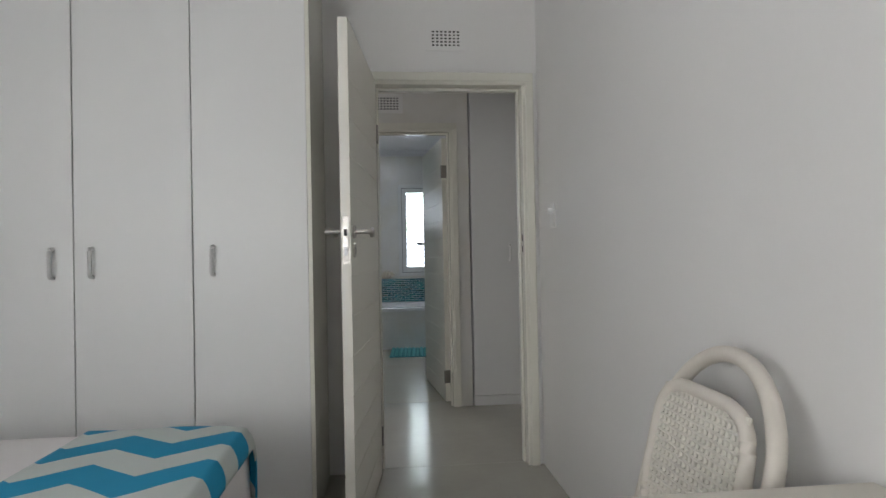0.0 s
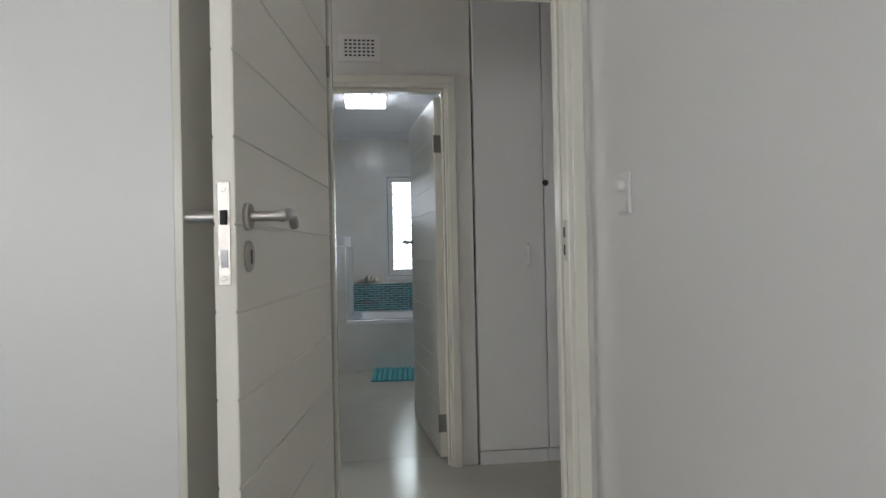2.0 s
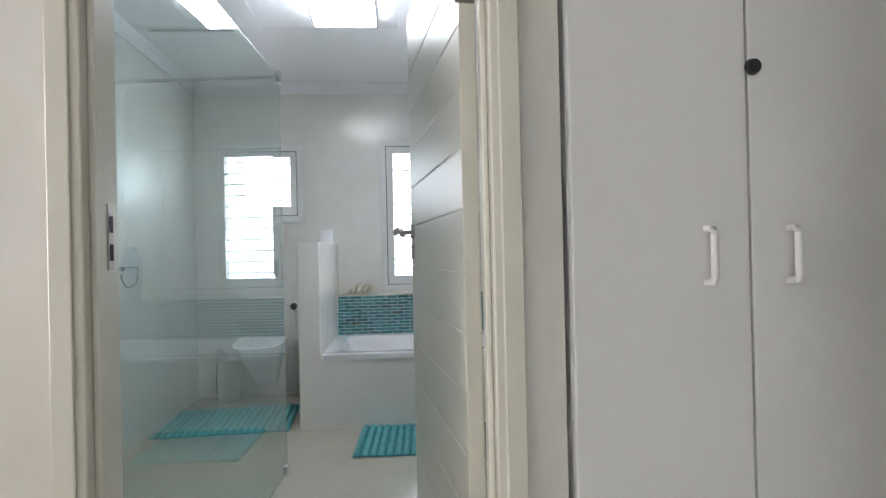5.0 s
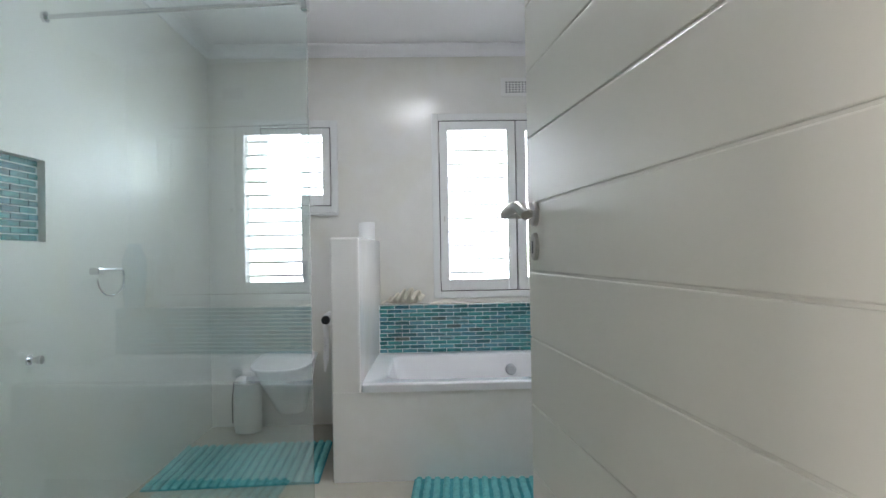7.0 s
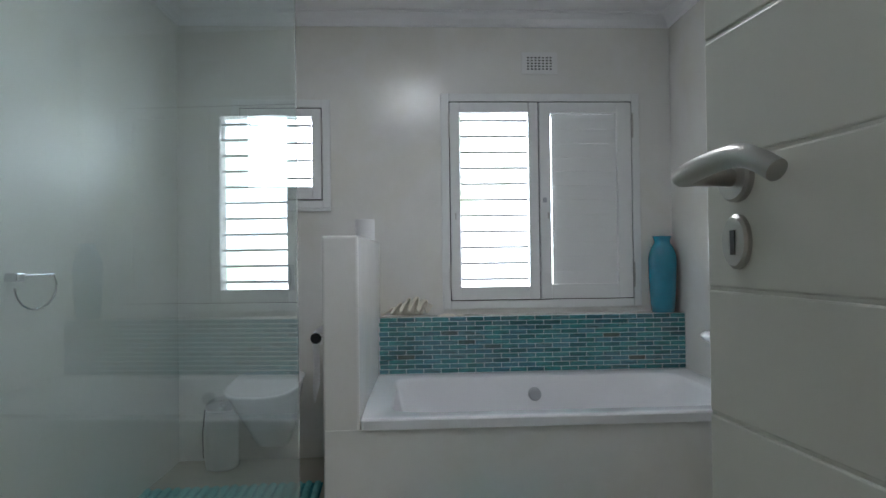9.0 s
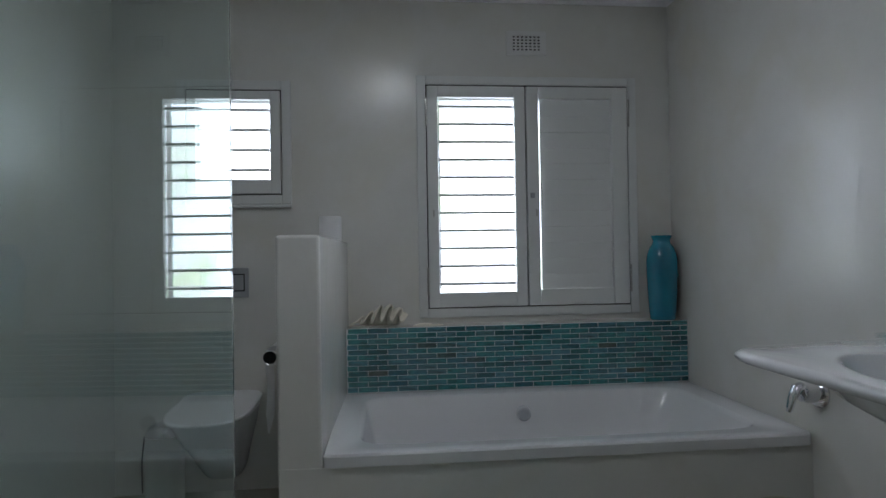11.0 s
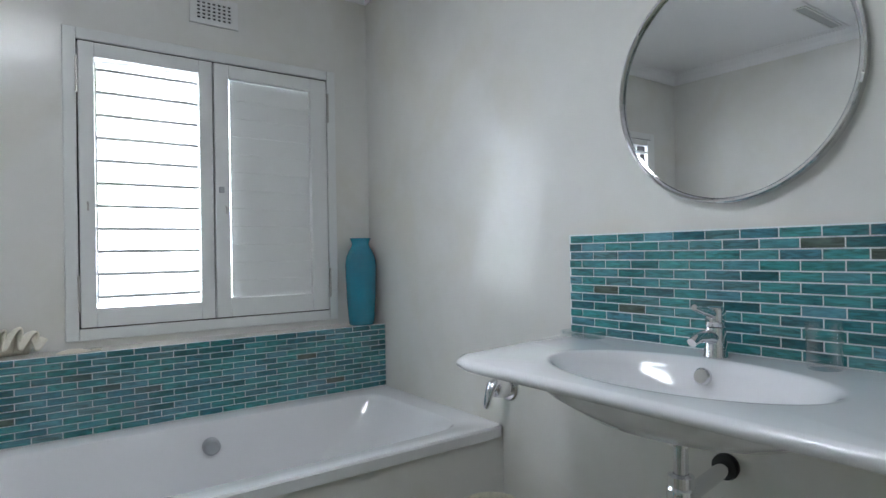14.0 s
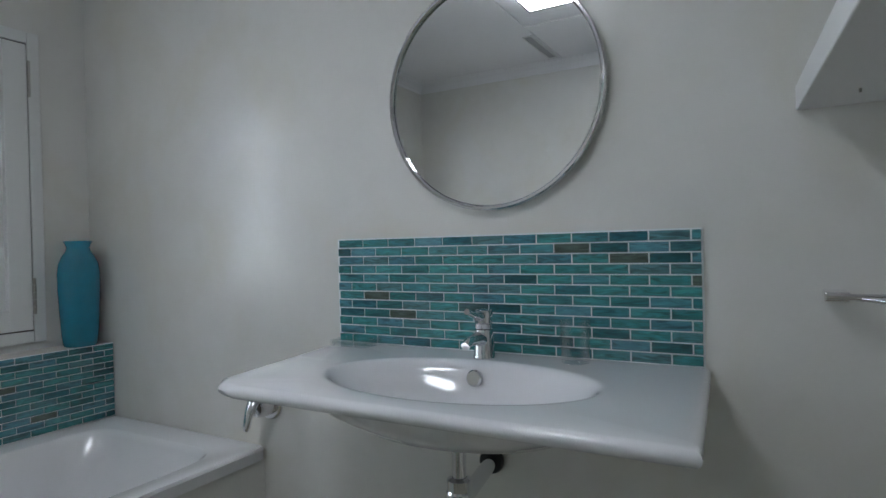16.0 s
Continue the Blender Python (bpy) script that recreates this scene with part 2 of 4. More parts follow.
# ---- mesh tools ----
def part(name, bm, mat, parent=None, label="", world_space=True, smooth=False):
    if smooth:
        for e in bm.edges:
            e.smooth = e.calc_face_angle(0.0) < radians(38)
        for f in bm.faces:
            f.smooth = True
    me = bpy.data.meshes.new(name)
    bm.to_mesh(me)
    bm.free()
    me.materials.append(mat)
    ob = new(name, me)
    if parent is not None:
        ob.parent = parent
        if world_space:
            ob.matrix_parent_inverse = parent.matrix_basis.inverted()
    if label:
        ob["label"] = label
    return ob


def thing(name, x, y, z, label, category, group="", turn=0.0, kind=""):
    ob = new(name)
    ob.empty_display_size = 0.05
    ob.matrix_basis = pose(x, y, z, 0, 0, turn)
    return tagged(ob, label, category, group, kind)


def box(x0, x1, y0, y1, z0, z1, bevel=0.0, seg=2, bm=None):
    bm = bm or bmesh.new()
    vs = [bm.verts.new((x, y, z)) for x in (x0, x1) for y in (y0, y1) for z in (z0, z1)]
    faces = [bm.faces.new([vs[i] for i in f]) for f in ((0, 1, 3, 2), (4, 6, 7, 5), (0, 4, 5, 1), (2, 3, 7, 6), (0, 2, 6, 4), (1, 5, 7, 3))]
    if bevel:
        es = {e for f in faces for e in f.edges}
        bmesh.ops.bevel(bm, geom=list(es), offset=bevel, segments=seg, affect="EDGES", profile=0.5)
    return bm


def lathe(profile, n=32, bm=None, m=None):
    """Turned about z from (radius, height) pairs."""
    bm = bm or bmesh.new()
    m = m or Matrix()
    rings = []
    for r, z in profile:
        if r < 1e-5:
            rings.append([bm.verts.new(m @ Vector((0, 0, z)))])
        else:
            rings.append([bm.verts.new(m @ Vector((r * math.cos(2 * math.pi * i / n), r * math.sin(2 * math.pi * i / n), z))) for i in range(n)])
    for a, b in zip(rings, rings[1:]):
        for i in range(n):
            j = (i + 1) % n
            if len(a) == 1 and len(b) == 1:
                continue
            if len(a) == 1:
                bm.faces.new((a[0], b[j], b[i]))
            elif len(b) == 1:
                bm.faces.new((a[i], a[j], b[0]))
            else:
                bm.faces.new((a[i], a[j], b[j], b[i]))
    bmesh.ops.recalc_face_normals(bm, faces=bm.faces[:])
    return bm


def tube(points, radius, n=12, bm=None, closed=False):
    """A round bar along points."""
    bm = bm or bmesh.new()
    ps = [Vector(p) for p in points]
    rings = []
    up = Vector((0.13, 0.21, 0.97)).normalized()
    for i, p in enumerate(ps):
        a = ps[i - 1] if (i or closed) else p
        b = ps[(i + 1) % len(ps)] if (i < len(ps) - 1 or closed) else p
        d = (b - a).normalized()
        s = d.cross(up)
        s = s.normalized() if s.length > 0.05 else d.cross(Vector((1, 0, 0))).normalized()
        u = s.cross(d).normalized()
        r = radius[i] if isinstance(radius, (list, tuple)) else radius
        rings.append([bm.verts.new(p + r * (math.cos(2 * math.pi * k / n) * s + math.sin(2 * math.pi * k / n) * u)) for k in range(n)])
    pairs = list(zip(rings, rings[1:])) + ([(rings[-1], rings[0])] if closed else [])
    for a, b in pairs:
        for k in range(n):
            bm.faces.new((a[k], a[(k + 1) % n], b[(k + 1) % n], b[k]))
    if not closed:
        bm.faces.new(rings[0][::-1])
        bm.faces.new(rings[-1])
    bmesh.ops.recalc_face_normals(bm, faces=bm.faces[:])
    return bm


def along_x(x, y, z):
    """Stands a turned shape on its side, its axis to -x."""
    return pose(x, y, z, 0, -90, 0)


def along_y(x, y, z):
    """Stands a turned shape on its side, its axis to -y."""
    return pose(x, y, z, 90, 0, 0)


def wall(name, axis, a0, a1, t0, t1, z0, z1, holes, mat, label):
    """A thick wall along x or y with openings (from, to, low, high) right through it."""
    cuts = sorted({a0, a1, *[h[0] for h in holes], *[h[1] for h in holes]})
    levels = sorted({z0, z1, *[h[2] for h in holes], *[h[3] for h in holes]})
    bm = bmesh.new()
    nx, nz = len(cuts) - 1, len(levels) - 1

    def solid(i, k):
        if not (0 <= i < nx and 0 <= k < nz):
            return False
        u, v = (cuts[i] + cuts[i + 1]) / 2, (levels[k] + levels[k + 1]) / 2
        return not any(h[0] < u < h[1] and h[2] < v < h[3] for h in holes)
    store = {}

    def vert(a, t, z):
        key = (a, t, z)
        if key not in store:
            store[key] = bm.verts.new((a, t, z) if axis == "x" else (t, a, z))
        return store[key]
    for i in range(nx):
        for k in range(nz):
            if not solid(i, k):
                continue
            a, b, c, d = cuts[i], cuts[i + 1], levels[k], levels[k + 1]
            for t in (t0, t1):
                bm.faces.new([vert(a, t, c), vert(b, t, c), vert(b, t, d), vert(a, t, d)])
            for (di, dk, q) in ((-1, 0, ((a, c), (a, d))), (1, 0, ((b, c), (b, d))), (0, -1, ((a, c), (b, c))), (0, 1, ((a, d), (b, d)))):
                if not solid(i + di, k + dk):
                    (p, r), (s, w) = q
                    bm.faces.new([vert(p, t0, r), vert(s, t0, w), vert(s, t1, w), vert(p, t1, r)])
    bmesh.ops.recalc_face_normals(bm, faces=bm.faces[:])
    return tagged(part(name, bm, mat), label, "wall", kind="structure")


def slab(name, mat, label, category, *b):
    return tagged(part(name, box(*b), mat), label, category, kind="structure")


# ---- plan ----
BX0, BX1 = -2.4, 1.045          # bedroom
BY0, BY1 = -2.0, 3.19
HY0, HY1 = 3.30, 4.48           # hall
RX0, RX1 = -1.17, 1.78          # bathroom
RY0, RY1 = 4.60, 8.365
CEIL = 2.62
HX0, HX1 = -2.4, 2.4

slab("floor_bedroom", M_FLOOR, "grey polished screed floor of the bedroom", "floor", BX0 - 0.2, BX1 + 0.2, BY0 - 0.2, 3.243, -0.1, 0)
slab("floor_hall", M_FLOOR, "grey polished screed floor of the hall", "floor", HX0 - 0.2, HX1 + 0.2, 3.247, 4.645, -0.1, 0)
slab("floor_bathroom", M_FLOORB, "pale polished screed floor of the bathroom", "floor", RX0 - 0.2, RX1 + 0.2, 4.649, 8.6, -0.1, 0)
slab("ceiling_bedroom", M_CEIL, "white bedroom ceiling", "ceiling", BX0 - 0.2, BX1 + 0.2, BY0 - 0.2, 3.25, CEIL, CEIL + 0.1)
slab("ceiling_hall", M_CEIL, "white hall ceiling", "ceiling", HX0 - 0.2, HX1 + 0.2, 3.25, 4.60, CEIL, CEIL + 0.1)

# bathroom ceiling boards with open joints, in one mesh
bm = bmesh.new()
for x0, x1, y0, y1 in ((RX0 - 0.1, -0.352, 4.60, 7.057), (-0.348, 0.528, 4.60, 7.057), (0.532, RX1 + 0.1, 4.60, 7.057), (RX0 - 0.1, RX1 + 0.1, 7.063, 8.6)):
    box(x0, x1, y0, y1, CEIL, CEIL + 0.03, bm=bm)
box(RX0 - 0.1, RX1 + 0.1, 4.60, 8.6, CEIL + 0.034, CEIL + 0.1, bm=bm)
box(-0.385, -0.315, 4.70, 7.06, CEIL - 0.012, CEIL - 0.001, 0.003, bm=bm)
tagged(part("ceiling_bathroom", bm, M_CEIL), "white boarded bathroom ceiling with narrow joints", "ceiling", kind="structure")

D1 = (0.115, 1.0, 0.0, 2.105)      # bedroom doorway
D2 = (-0.15, 0.735, 0.0, 2.125)     # bathroom doorway
W1 = (-0.84, -0.29, 1.49, 2.08)
W2 = (0.41, 1.55, 0.895, 2.105)
WB = (-1.9, -0.7, 0.9, 2.2)
WL = (-1.5, 0.1, 0.9, 2.2)
# opening added out of view to let fill light into the hall
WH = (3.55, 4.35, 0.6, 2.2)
wall("wall_bedroom_door", "x", BX0, BX1, BY1, HY0, 0, CEIL, [D1], M_WALL, "white painted bedroom wall with a doorway")
wall("wall_bedroom_right", "y", BY0, BY1 - 0.001, BX1, BX1 + 0.2, 0, CEIL, [], M_WALL, "plain white painted bedroom wall")
wall("wall_bedroom_left", "y", BY0, BY1 - 0.001, BX0 - 0.2, BX0, 0, CEIL, [WL], M_WALL, "white painted bedroom wall with a window")
wall("wall_bedroom_window", "x", BX0 - 0.2, BX1 + 0.2, BY0 - 0.2, BY0 - 0.001, 0, CEIL, [WB], M_WALL, "white painted bedroom wall with a window")
wall("wall_hall_near", "x", BX1 + 0.001, HX1, BY1, HY0, 0, CEIL, [], M_WALL, "plain white hall wall")
# holds the added opening at the unseen left end
wall("wall_hall_end_1", "y", 3.19, 4.7, HX0 - 0.2, HX0 - 0.001, 0, CEIL, [WH], M_WALL, "white hall end wall with an added unseen opening for fill light")
wall("wall_hall_end_2", "y", 3.19, 4.7, HX1, HX1 + 0.2, 0, CEIL, [], M_WALL, "plain white hall end wall")
wall("wall_bathroom_door", "x", HX0, 0.843, HY1, RY0, 0, CEIL, [D2], M_PLASTER, "white wall with the bathroom doorway")
wall("wall_cupboard_back", "x", 0.844, HX1, 4.6005, 4.70, 0, CEIL, [], M_PLASTER, "white wall behind the hall cupboards")
wall("wall_bathroom_left", "y", RY0 + 0.001, RY1, RX0 - 0.2, RX0, 0, CEIL, [(6.05, 6.61, 1.245, 1.565)], M_SHOWER, "white polished plaster shower wall with a niche")
wall("wall_bathroom_right", "y", RY0 + 0.001, RY1, RX1, RX1 + 0.2, 0, CEIL, [], M_PLASTER, "white polished plaster wall behind the basin")
wall("wall_bathroom_windows", "x", RX0 - 0.2, RX1 + 0.2, RY1 + 0.001, RY1 + 0.22, 0, CEIL, [W1, W2], M_PLASTER, "white polished plaster wall with two shuttered windows")


def cornice(name, along, a0, a1, t, sign):
    """A coved strip under the ceiling."""
    prof = [(0.0, -0.075), (0.008, -0.075), (0.012, -0.06), (0.03, -0.035), (0.055, -0.015), (0.06, -0.008), (0.075, -0.006), (0.075, -0.001), (0.0, -0.001)]
    bm = bmesh.new()
    ends = []
    for a in (a0, a1):
        ends.append([bm.verts.new((a, t + sign * d, CEIL + z) if along == "x" else (t + sign * d, a, CEIL + z)) for d, z in prof])
    for i in range(len(prof)):
        j = (i + 1) % len(prof)
        bm.faces.new((ends[0][i], ends[0][j], ends[1][j], ends[1][i]))
    bm.faces.new(ends[0])
    bm.faces.new(ends[1][::-1])
    bmesh.ops.recalc_face_normals(bm, faces=bm.faces[:])
    tagged(part(name, bm, M_CEIL), "white moulded cornice under the ceiling", "cornice", kind="structure")


cornice("trim_cornice_back", "x", RX0, RX1, RY1, -1)
cornice("trim_cornice_left", "y", RY0, RY1, RX0 + 0.001, 1)
cornice("trim_cornice_right", "y", RY0, RY1, RX1 - 0.001, -1)
cornice("trim_cornice_front", "x", RX0, RX1, RY0 + 0.001, 1)


# ---- door frames ----
def door_frame(name, x0, x1, top, yf, yb, stop, label):
    """Pressed steel frame: lining right through the wall, a stepped face towards yf and a rebate."""
    f = thing(name, (x0 + x1) / 2, yf, 0, label, "door frame", kind="structure")

    def jamb(nm, inner, outer):
        s = 1 if outer > inner else -1
        bm = bmesh.new()
        lo, hi = sorted((inner, outer - s * 0.012))
        box(lo, hi, yf - 0.018, yb + 0.014, 0, top + 0.065 if nm == "head" else top, 0.004, bm=bm)
        lo, hi = sorted((inner + s * 0.018, outer))
        box(lo, hi, yf - 0.026, yf - 0.0185, 0, top + 0.02, 0.003, bm=bm)
        lo, hi = sorted((inner - s * 0.014, inner - s * 0.0005))
        box(lo, hi, stop[0], stop[1], 0, top - 0.001, 0.004, bm=bm)
        part(nm, bm, M_GLOSS, f)
    jamb("jamb", x0, x0 - 0.062)
    jamb("jamb", x1, x1 + 0.062)
    bm = box(x0 - 0.05, x1 + 0.05, yf - 0.018, yb + 0.014, top + 0.001, top + 0.052, 0.004)
    box(x0 - 0.062, x1 + 0.062, yf - 0.026, yf - 0.0185, top + 0.0205, top + 0.066, 0.003, bm=bm)
    box(x0 + 0.001, x1 - 0.001, stop[0], stop[1], top - 0.016, top, 0.004, bm=bm)
    part("head", bm, M_GLOSS, f)
    return f


F1 = door_frame("door_frame_1", 0.165, 0.957, 2.068, BY1, HY0, (3.235, 3.275), "cream enamelled steel frame of the bedroom door")
F2 = door_frame("door_frame_2", -0.112, 0.692, 2.082, HY1, RY0, (4.49, 4.53), "cream enamelled steel frame of the bathroom door")


part("architrave", box(0.694, 0.755, RY0 + 0.0145, RY0 + 0.03, 0, 2.13, 0.003), M_GLOSS, F2)
part("architrave", box(0.694, 0.755, RY0 + 0.0005, RY0 + 0.014, 2.0835, 2.13), M_GLOSS, F2)


def strike(name, x, y, z, s, parent):
    bm = box(min(x, x + s * 0.003), max(x, x + s * 0.003), y - 0.012, y + 0.012, z - 0.075, z + 0.065, 0.001)
    p = part(name, bm, M_STEEL, parent, "steel strike plate with dark slots")
    bm = box(min(x + s * 0.0032, x + s * 0.0045), max(x + s * 0.0032, x + s * 0.0045), y - 0.007, y + 0.007, z + 0.005, z + 0.04)
    box(min(x + s * 0.0032, x + s * 0.0045), max(x + s * 0.0032, x + s * 0.0045), y - 0.007, y + 0.007, z - 0.055, z - 0.02, bm=bm)
    part("slot", bm, M_DARK, p)


strike("strike_plate", 0.9565, 3.205, 1.215, -1, F1)
strike("strike_plate", -0.1115, 4.572, 1.23, 1, F2)


def door_leaf(name, x, y, turn, width, high, grooves, rose_z, key_z, label, flip=1):
    """A leaf hinged at the origin, along +x, its shown face to +y; raised panels between grooves; levers on both faces."""
    d = thing(name, x, y, 0, label, "door", turn=turn)
    T = 0.040
    part("leaf", box(0.0, width, -T + 0.0028, -0.0028, 0.006, high, 0.0), M_DOOR, d, world_space=False)
    zs = [0.006] + list(grooves) + [high]
    for a, b in zip(zs, zs[1:]):
        part("panel", box(0.0004, width - 0.0004, -T, 0, a + (0.002 if a > 0.01 else 0.0005), b - (0.002 if b < high else 0.0005), 0.0022), M_DOOR, d, world_space=False)
    for s, base in ((1, 0.0), (-1, -T)):
        rx = width - 0.058
        m = Matrix.Translation((rx, base, rose_z)) @ Matrix.Rotation(radians(-90 * s), 4, "X")
        rose = part("rose", lathe([(0, 0), (0.026, 0), (0.026, 0.006), (0.023, 0.009), (0, 0.009)], 28, m=m), M_STEEL, d, world_space=False, smooth=False)
        y0 = base + s * 0.008
        pts, rr = [], []
        for i in range(5):
            pts.append((rx, y0 + s * 0.052 * i / 5, rose_z)), rr.append(0.0095)
        for i in range(9):
            u = i / 8
            pts.append((rx - 0.004 - 0.125 * u, y0 + s * (0.058 - 0.010 * u * u), rose_z + 0.009 * math.sin(u * 2.4) - 0.03 * max(0, u - 0.66) ** 1.4 * 2.6)), rr.append(0.0112 - 0.0008 * u)
        part("lever", tube(pts, rr, 14), M_STEEL, d, "brushed steel lever handle", world_space=False, smooth=True)
        m = Matrix.Translation((rx, base, key_z)) @ Matrix.Rotation(radians(-90 * s), 4, "X") @ Matrix.Diagonal((0.8, 1.12, 1, 1))
        esc = part("escutcheon", lathe([(0, 0), (0.026, 0), (0.026, 0.005), (0.023, 0.008), (0, 0.008)], 28, m=m), M_STEEL, d, world_space=False)
        lo, hi = sorted((base + s * 0.008, base + s * 0.0088))
        part("keyhole", box(rx - 0.004, rx + 0.004, lo, hi, key_z - 0.014, key_z + 0.012, 0.0), M_BLACK, esc, world_space=False)
    lock = part("lock_plate", box(width + 0.0003, width + 0.0025, -0.031, -0.009, key_z - 0.05, rose_z + 0.058, 0.0008), M_STEEL, d, "steel lock face plate", world_space=False)
    part("latch_bolt", box(width + 0.0026, width + 0.008, -0.026, -0.014, rose_z - 0.018, rose_z + 0.008, 0.001), M_DARK, lock, world_space=False)
    part("dead_bolt", box(width + 0.0026, width + 0.004, -0.026, -0.014, key_z - 0.02, key_z + 0.012, 0.001), M_GREYPL, lock, world_space=False)
    for zz in (key_z - 0.038, rose_z + 0.045):
        m = Matrix.Translation((width + 0.0026, -0.02, zz)) @ Matrix.Rotation(radians(90), 4, "Y")
        part("screw", lathe([(0.0045, 0), (0.004, 0.001), (0, 0.001)], 12, m=m), M_STEEL, lock, world_space=False)
    for zz in (0.20, 1.80):
        bm = tube([(-0.006, flip * 0.004 - (0 if flip > 0 else T), zz + 0.05), (-0.006, flip * 0.004 - (0 if flip > 0 else T), zz - 0.05)], 0.006, 10)
        box(-0.003, -0.0003, -0.037, -0.003, zz - 0.05, zz + 0.05, bm=bm)
        part("hinge", bm, M_HINGE, d, "dull steel butt hinge", world_space=False)
    return d


# bathroom leaf: from (0.69, 4.70) to (0.55, 5.51); shown face towards -x
door_leaf("bathroom_door", 0.6485, 4.612, 95.9, 0.908, 2.065, [0.135 + 0.1425 * k for k in range(13)], 1.253, 1.185,
          "cream enamelled bathroom door with horizontal grooves, standing open", flip=1)
# bedroom leaf: from (0.155, 3.17) towards the bedroom; shown face towards +x
door_leaf("bedroom_door", 0.166, 3.165, -96.2, 0.855, 2.082, [0.15 + 0.155 * k for k in range(12)], 1.252, 1.178,
          "cream enamelled bedroom door with horizontal grooves, standing open", flip=1)


# ---- air vents ----
def vent(name, x0, x1, z0, z1, y, label):
    v = thing(name, (x0 + x1) / 2, y, z0, label, "air vent")
    part("backing", box(x0 + 0.005, x1 - 0.005, y - 0.002, y - 0.0005, z0 + 0.005, z1 - 0.005), M_DARK, v)
    mx, mz, nc, nr = 0.028, 0.022, 7, 5
    bm = bmesh.new()
    box(x0, x0 + mx, y - 0.010, y - 0.0022, z0, z1, bm=bm)
    box(x1 - mx, x1, y - 0.010, y - 0.0022, z0, z1, bm=bm)
    box(x0 + mx, x1 - mx, y - 0.010, y - 0.0022, z0, z0 + mz, bm=bm)
    box(x0 + mx, x1 - mx, y - 0.010, y - 0.0022, z1 - mz, z1, bm=bm)
    part("frame", bm, M_WALL, v)
    px, pz = (x1 - x0 - 2 * mx) / nc, (z1 - z0 - 2 * mz) / nr
    bm = bmesh.new()
    for i in range(nc + 1):
        x = x0 + mx + i * px
        box(x - px * 0.21, x + px * 0.21, y - 0.009, y - 0.0024, z0 + mz, z1 - mz, bm=bm)
    tagged(part("upright_grille", bm, M_WALL, v), kind="stuff")
    bm = bmesh.new()
    for i in range(nr + 1):
        z = z0 + mz + i * pz
        box(x0 + mx, x1 - mx, y - 0.0088, y - 0.0026, z - pz * 0.22, z + pz * 0.22, bm=bm)
    tagged(part("cross_grille", bm, M_WALL, v), kind="stuff")


vent("air_vent", 0.440, 0.655, 2.255, 2.39, BY1, "white square-holed wall vent above the bedroom door")
vent("air_vent", 0.125, 0.350, 2.225, 2.37, HY1, "white square-holed wall vent above the bathroom door")
vent("air_vent", 0.872, 1.088, 2.262, 2.392, RY1, "white square-holed wall vent above the bathroom window")


# ---- windows, shutters, outdoors ----
def backdrop(name, m, mat):
    bm = bmesh.new()
    bm.faces.new([bm.verts.new(m @ Vector(p)) for p in ((-1, -1, 0), (1, -1, 0), (1, 1, 0), (-1, 1, 0))])
    tagged(part(name, bm, mat), "bright garden and sky outside the window; in the hall an added fill glow", "backdrop", kind="structure")


backdrop("backdrop_bath", Matrix.Translation((0.35, 9.9, 1.7)) @ Matrix.Rotation(radians(90), 4, "X") @ Matrix.Diagonal((2.6, 1.8, 1, 1)), M_OUT_BATH)
backdrop("backdrop_bedroom", Matrix.Translation((-0.85, -3.2, 1.6)) @ Matrix.Rotation(radians(-90), 4, "X") @ Matrix.Diagonal((2.4, 1.6, 1, 1)), M_OUT_BED)
backdrop("backdrop_bedroom_side", Matrix.Translation((-3.4, -0.7, 1.6)) @ Matrix.Rotation(radians(90), 4, "Y") @ Matrix.Diagonal((1.4, 1.7, 1, 1)), M_OUT_BED)
# added glow beyond the unseen hall opening, brightens the cupboards
backdrop("backdrop_hall_fill", Matrix.Translation((-3.4, 3.95, 1.5)) @ Matrix.Rotation(radians(90), 4, "Y") @ Matrix.Diagonal((1.5, 1.2, 1, 1)), M_FILL_HALL)


def casement(name, x0, x1, z0, z1, y, bars):
    w = thing(name, (x0 + x1) / 2, y, z0, "white window with obscured glass behind shutters", "window", kind="structure")
    bm = bmesh.new()
    for b in ((x0, x0 + 0.045, z0, z1), (x1 - 0.045, x1, z0, z1), (x0 + 0.045, x1 - 0.045, z0, z0 + 0.045), (x0 + 0.045, x1 - 0.045, z1 - 0.045, z1)):
        box(b[0], b[1], y - 0.02, y + 0.03, b[2], b[3], 0.003, bm=bm)
    part("window_frame", bm, M_TRIM, w)
    for x in bars:
        part("glazing_bar", box(x - 0.012, x + 0.012, y - 0.012, y + 0.012, z0 + 0.045, z1 - 0.045, 0.003), M_TRIM, w)
    xs = [x0 + 0.045] + list(bars) + [x1 - 0.045]
    for a, b in zip(xs, xs[1:]):
        p = part("pane", box(a + 0.012, b - 0.012, y - 0.002, y + 0.002, z0 + 0.045, z1 - 0.045), M_FROST, w)
        p.visible_shadow = False


casement("window_1", W1[0], W1[1], W1[2], W1[3], 8.555, [])
casement("window_2", W2[0], W2[1], W2[2], W2[3], 8.555, [0.97])
casement("window_3", WB[0], WB[1], WB[2], WB[3], -2.1, [-1.3])


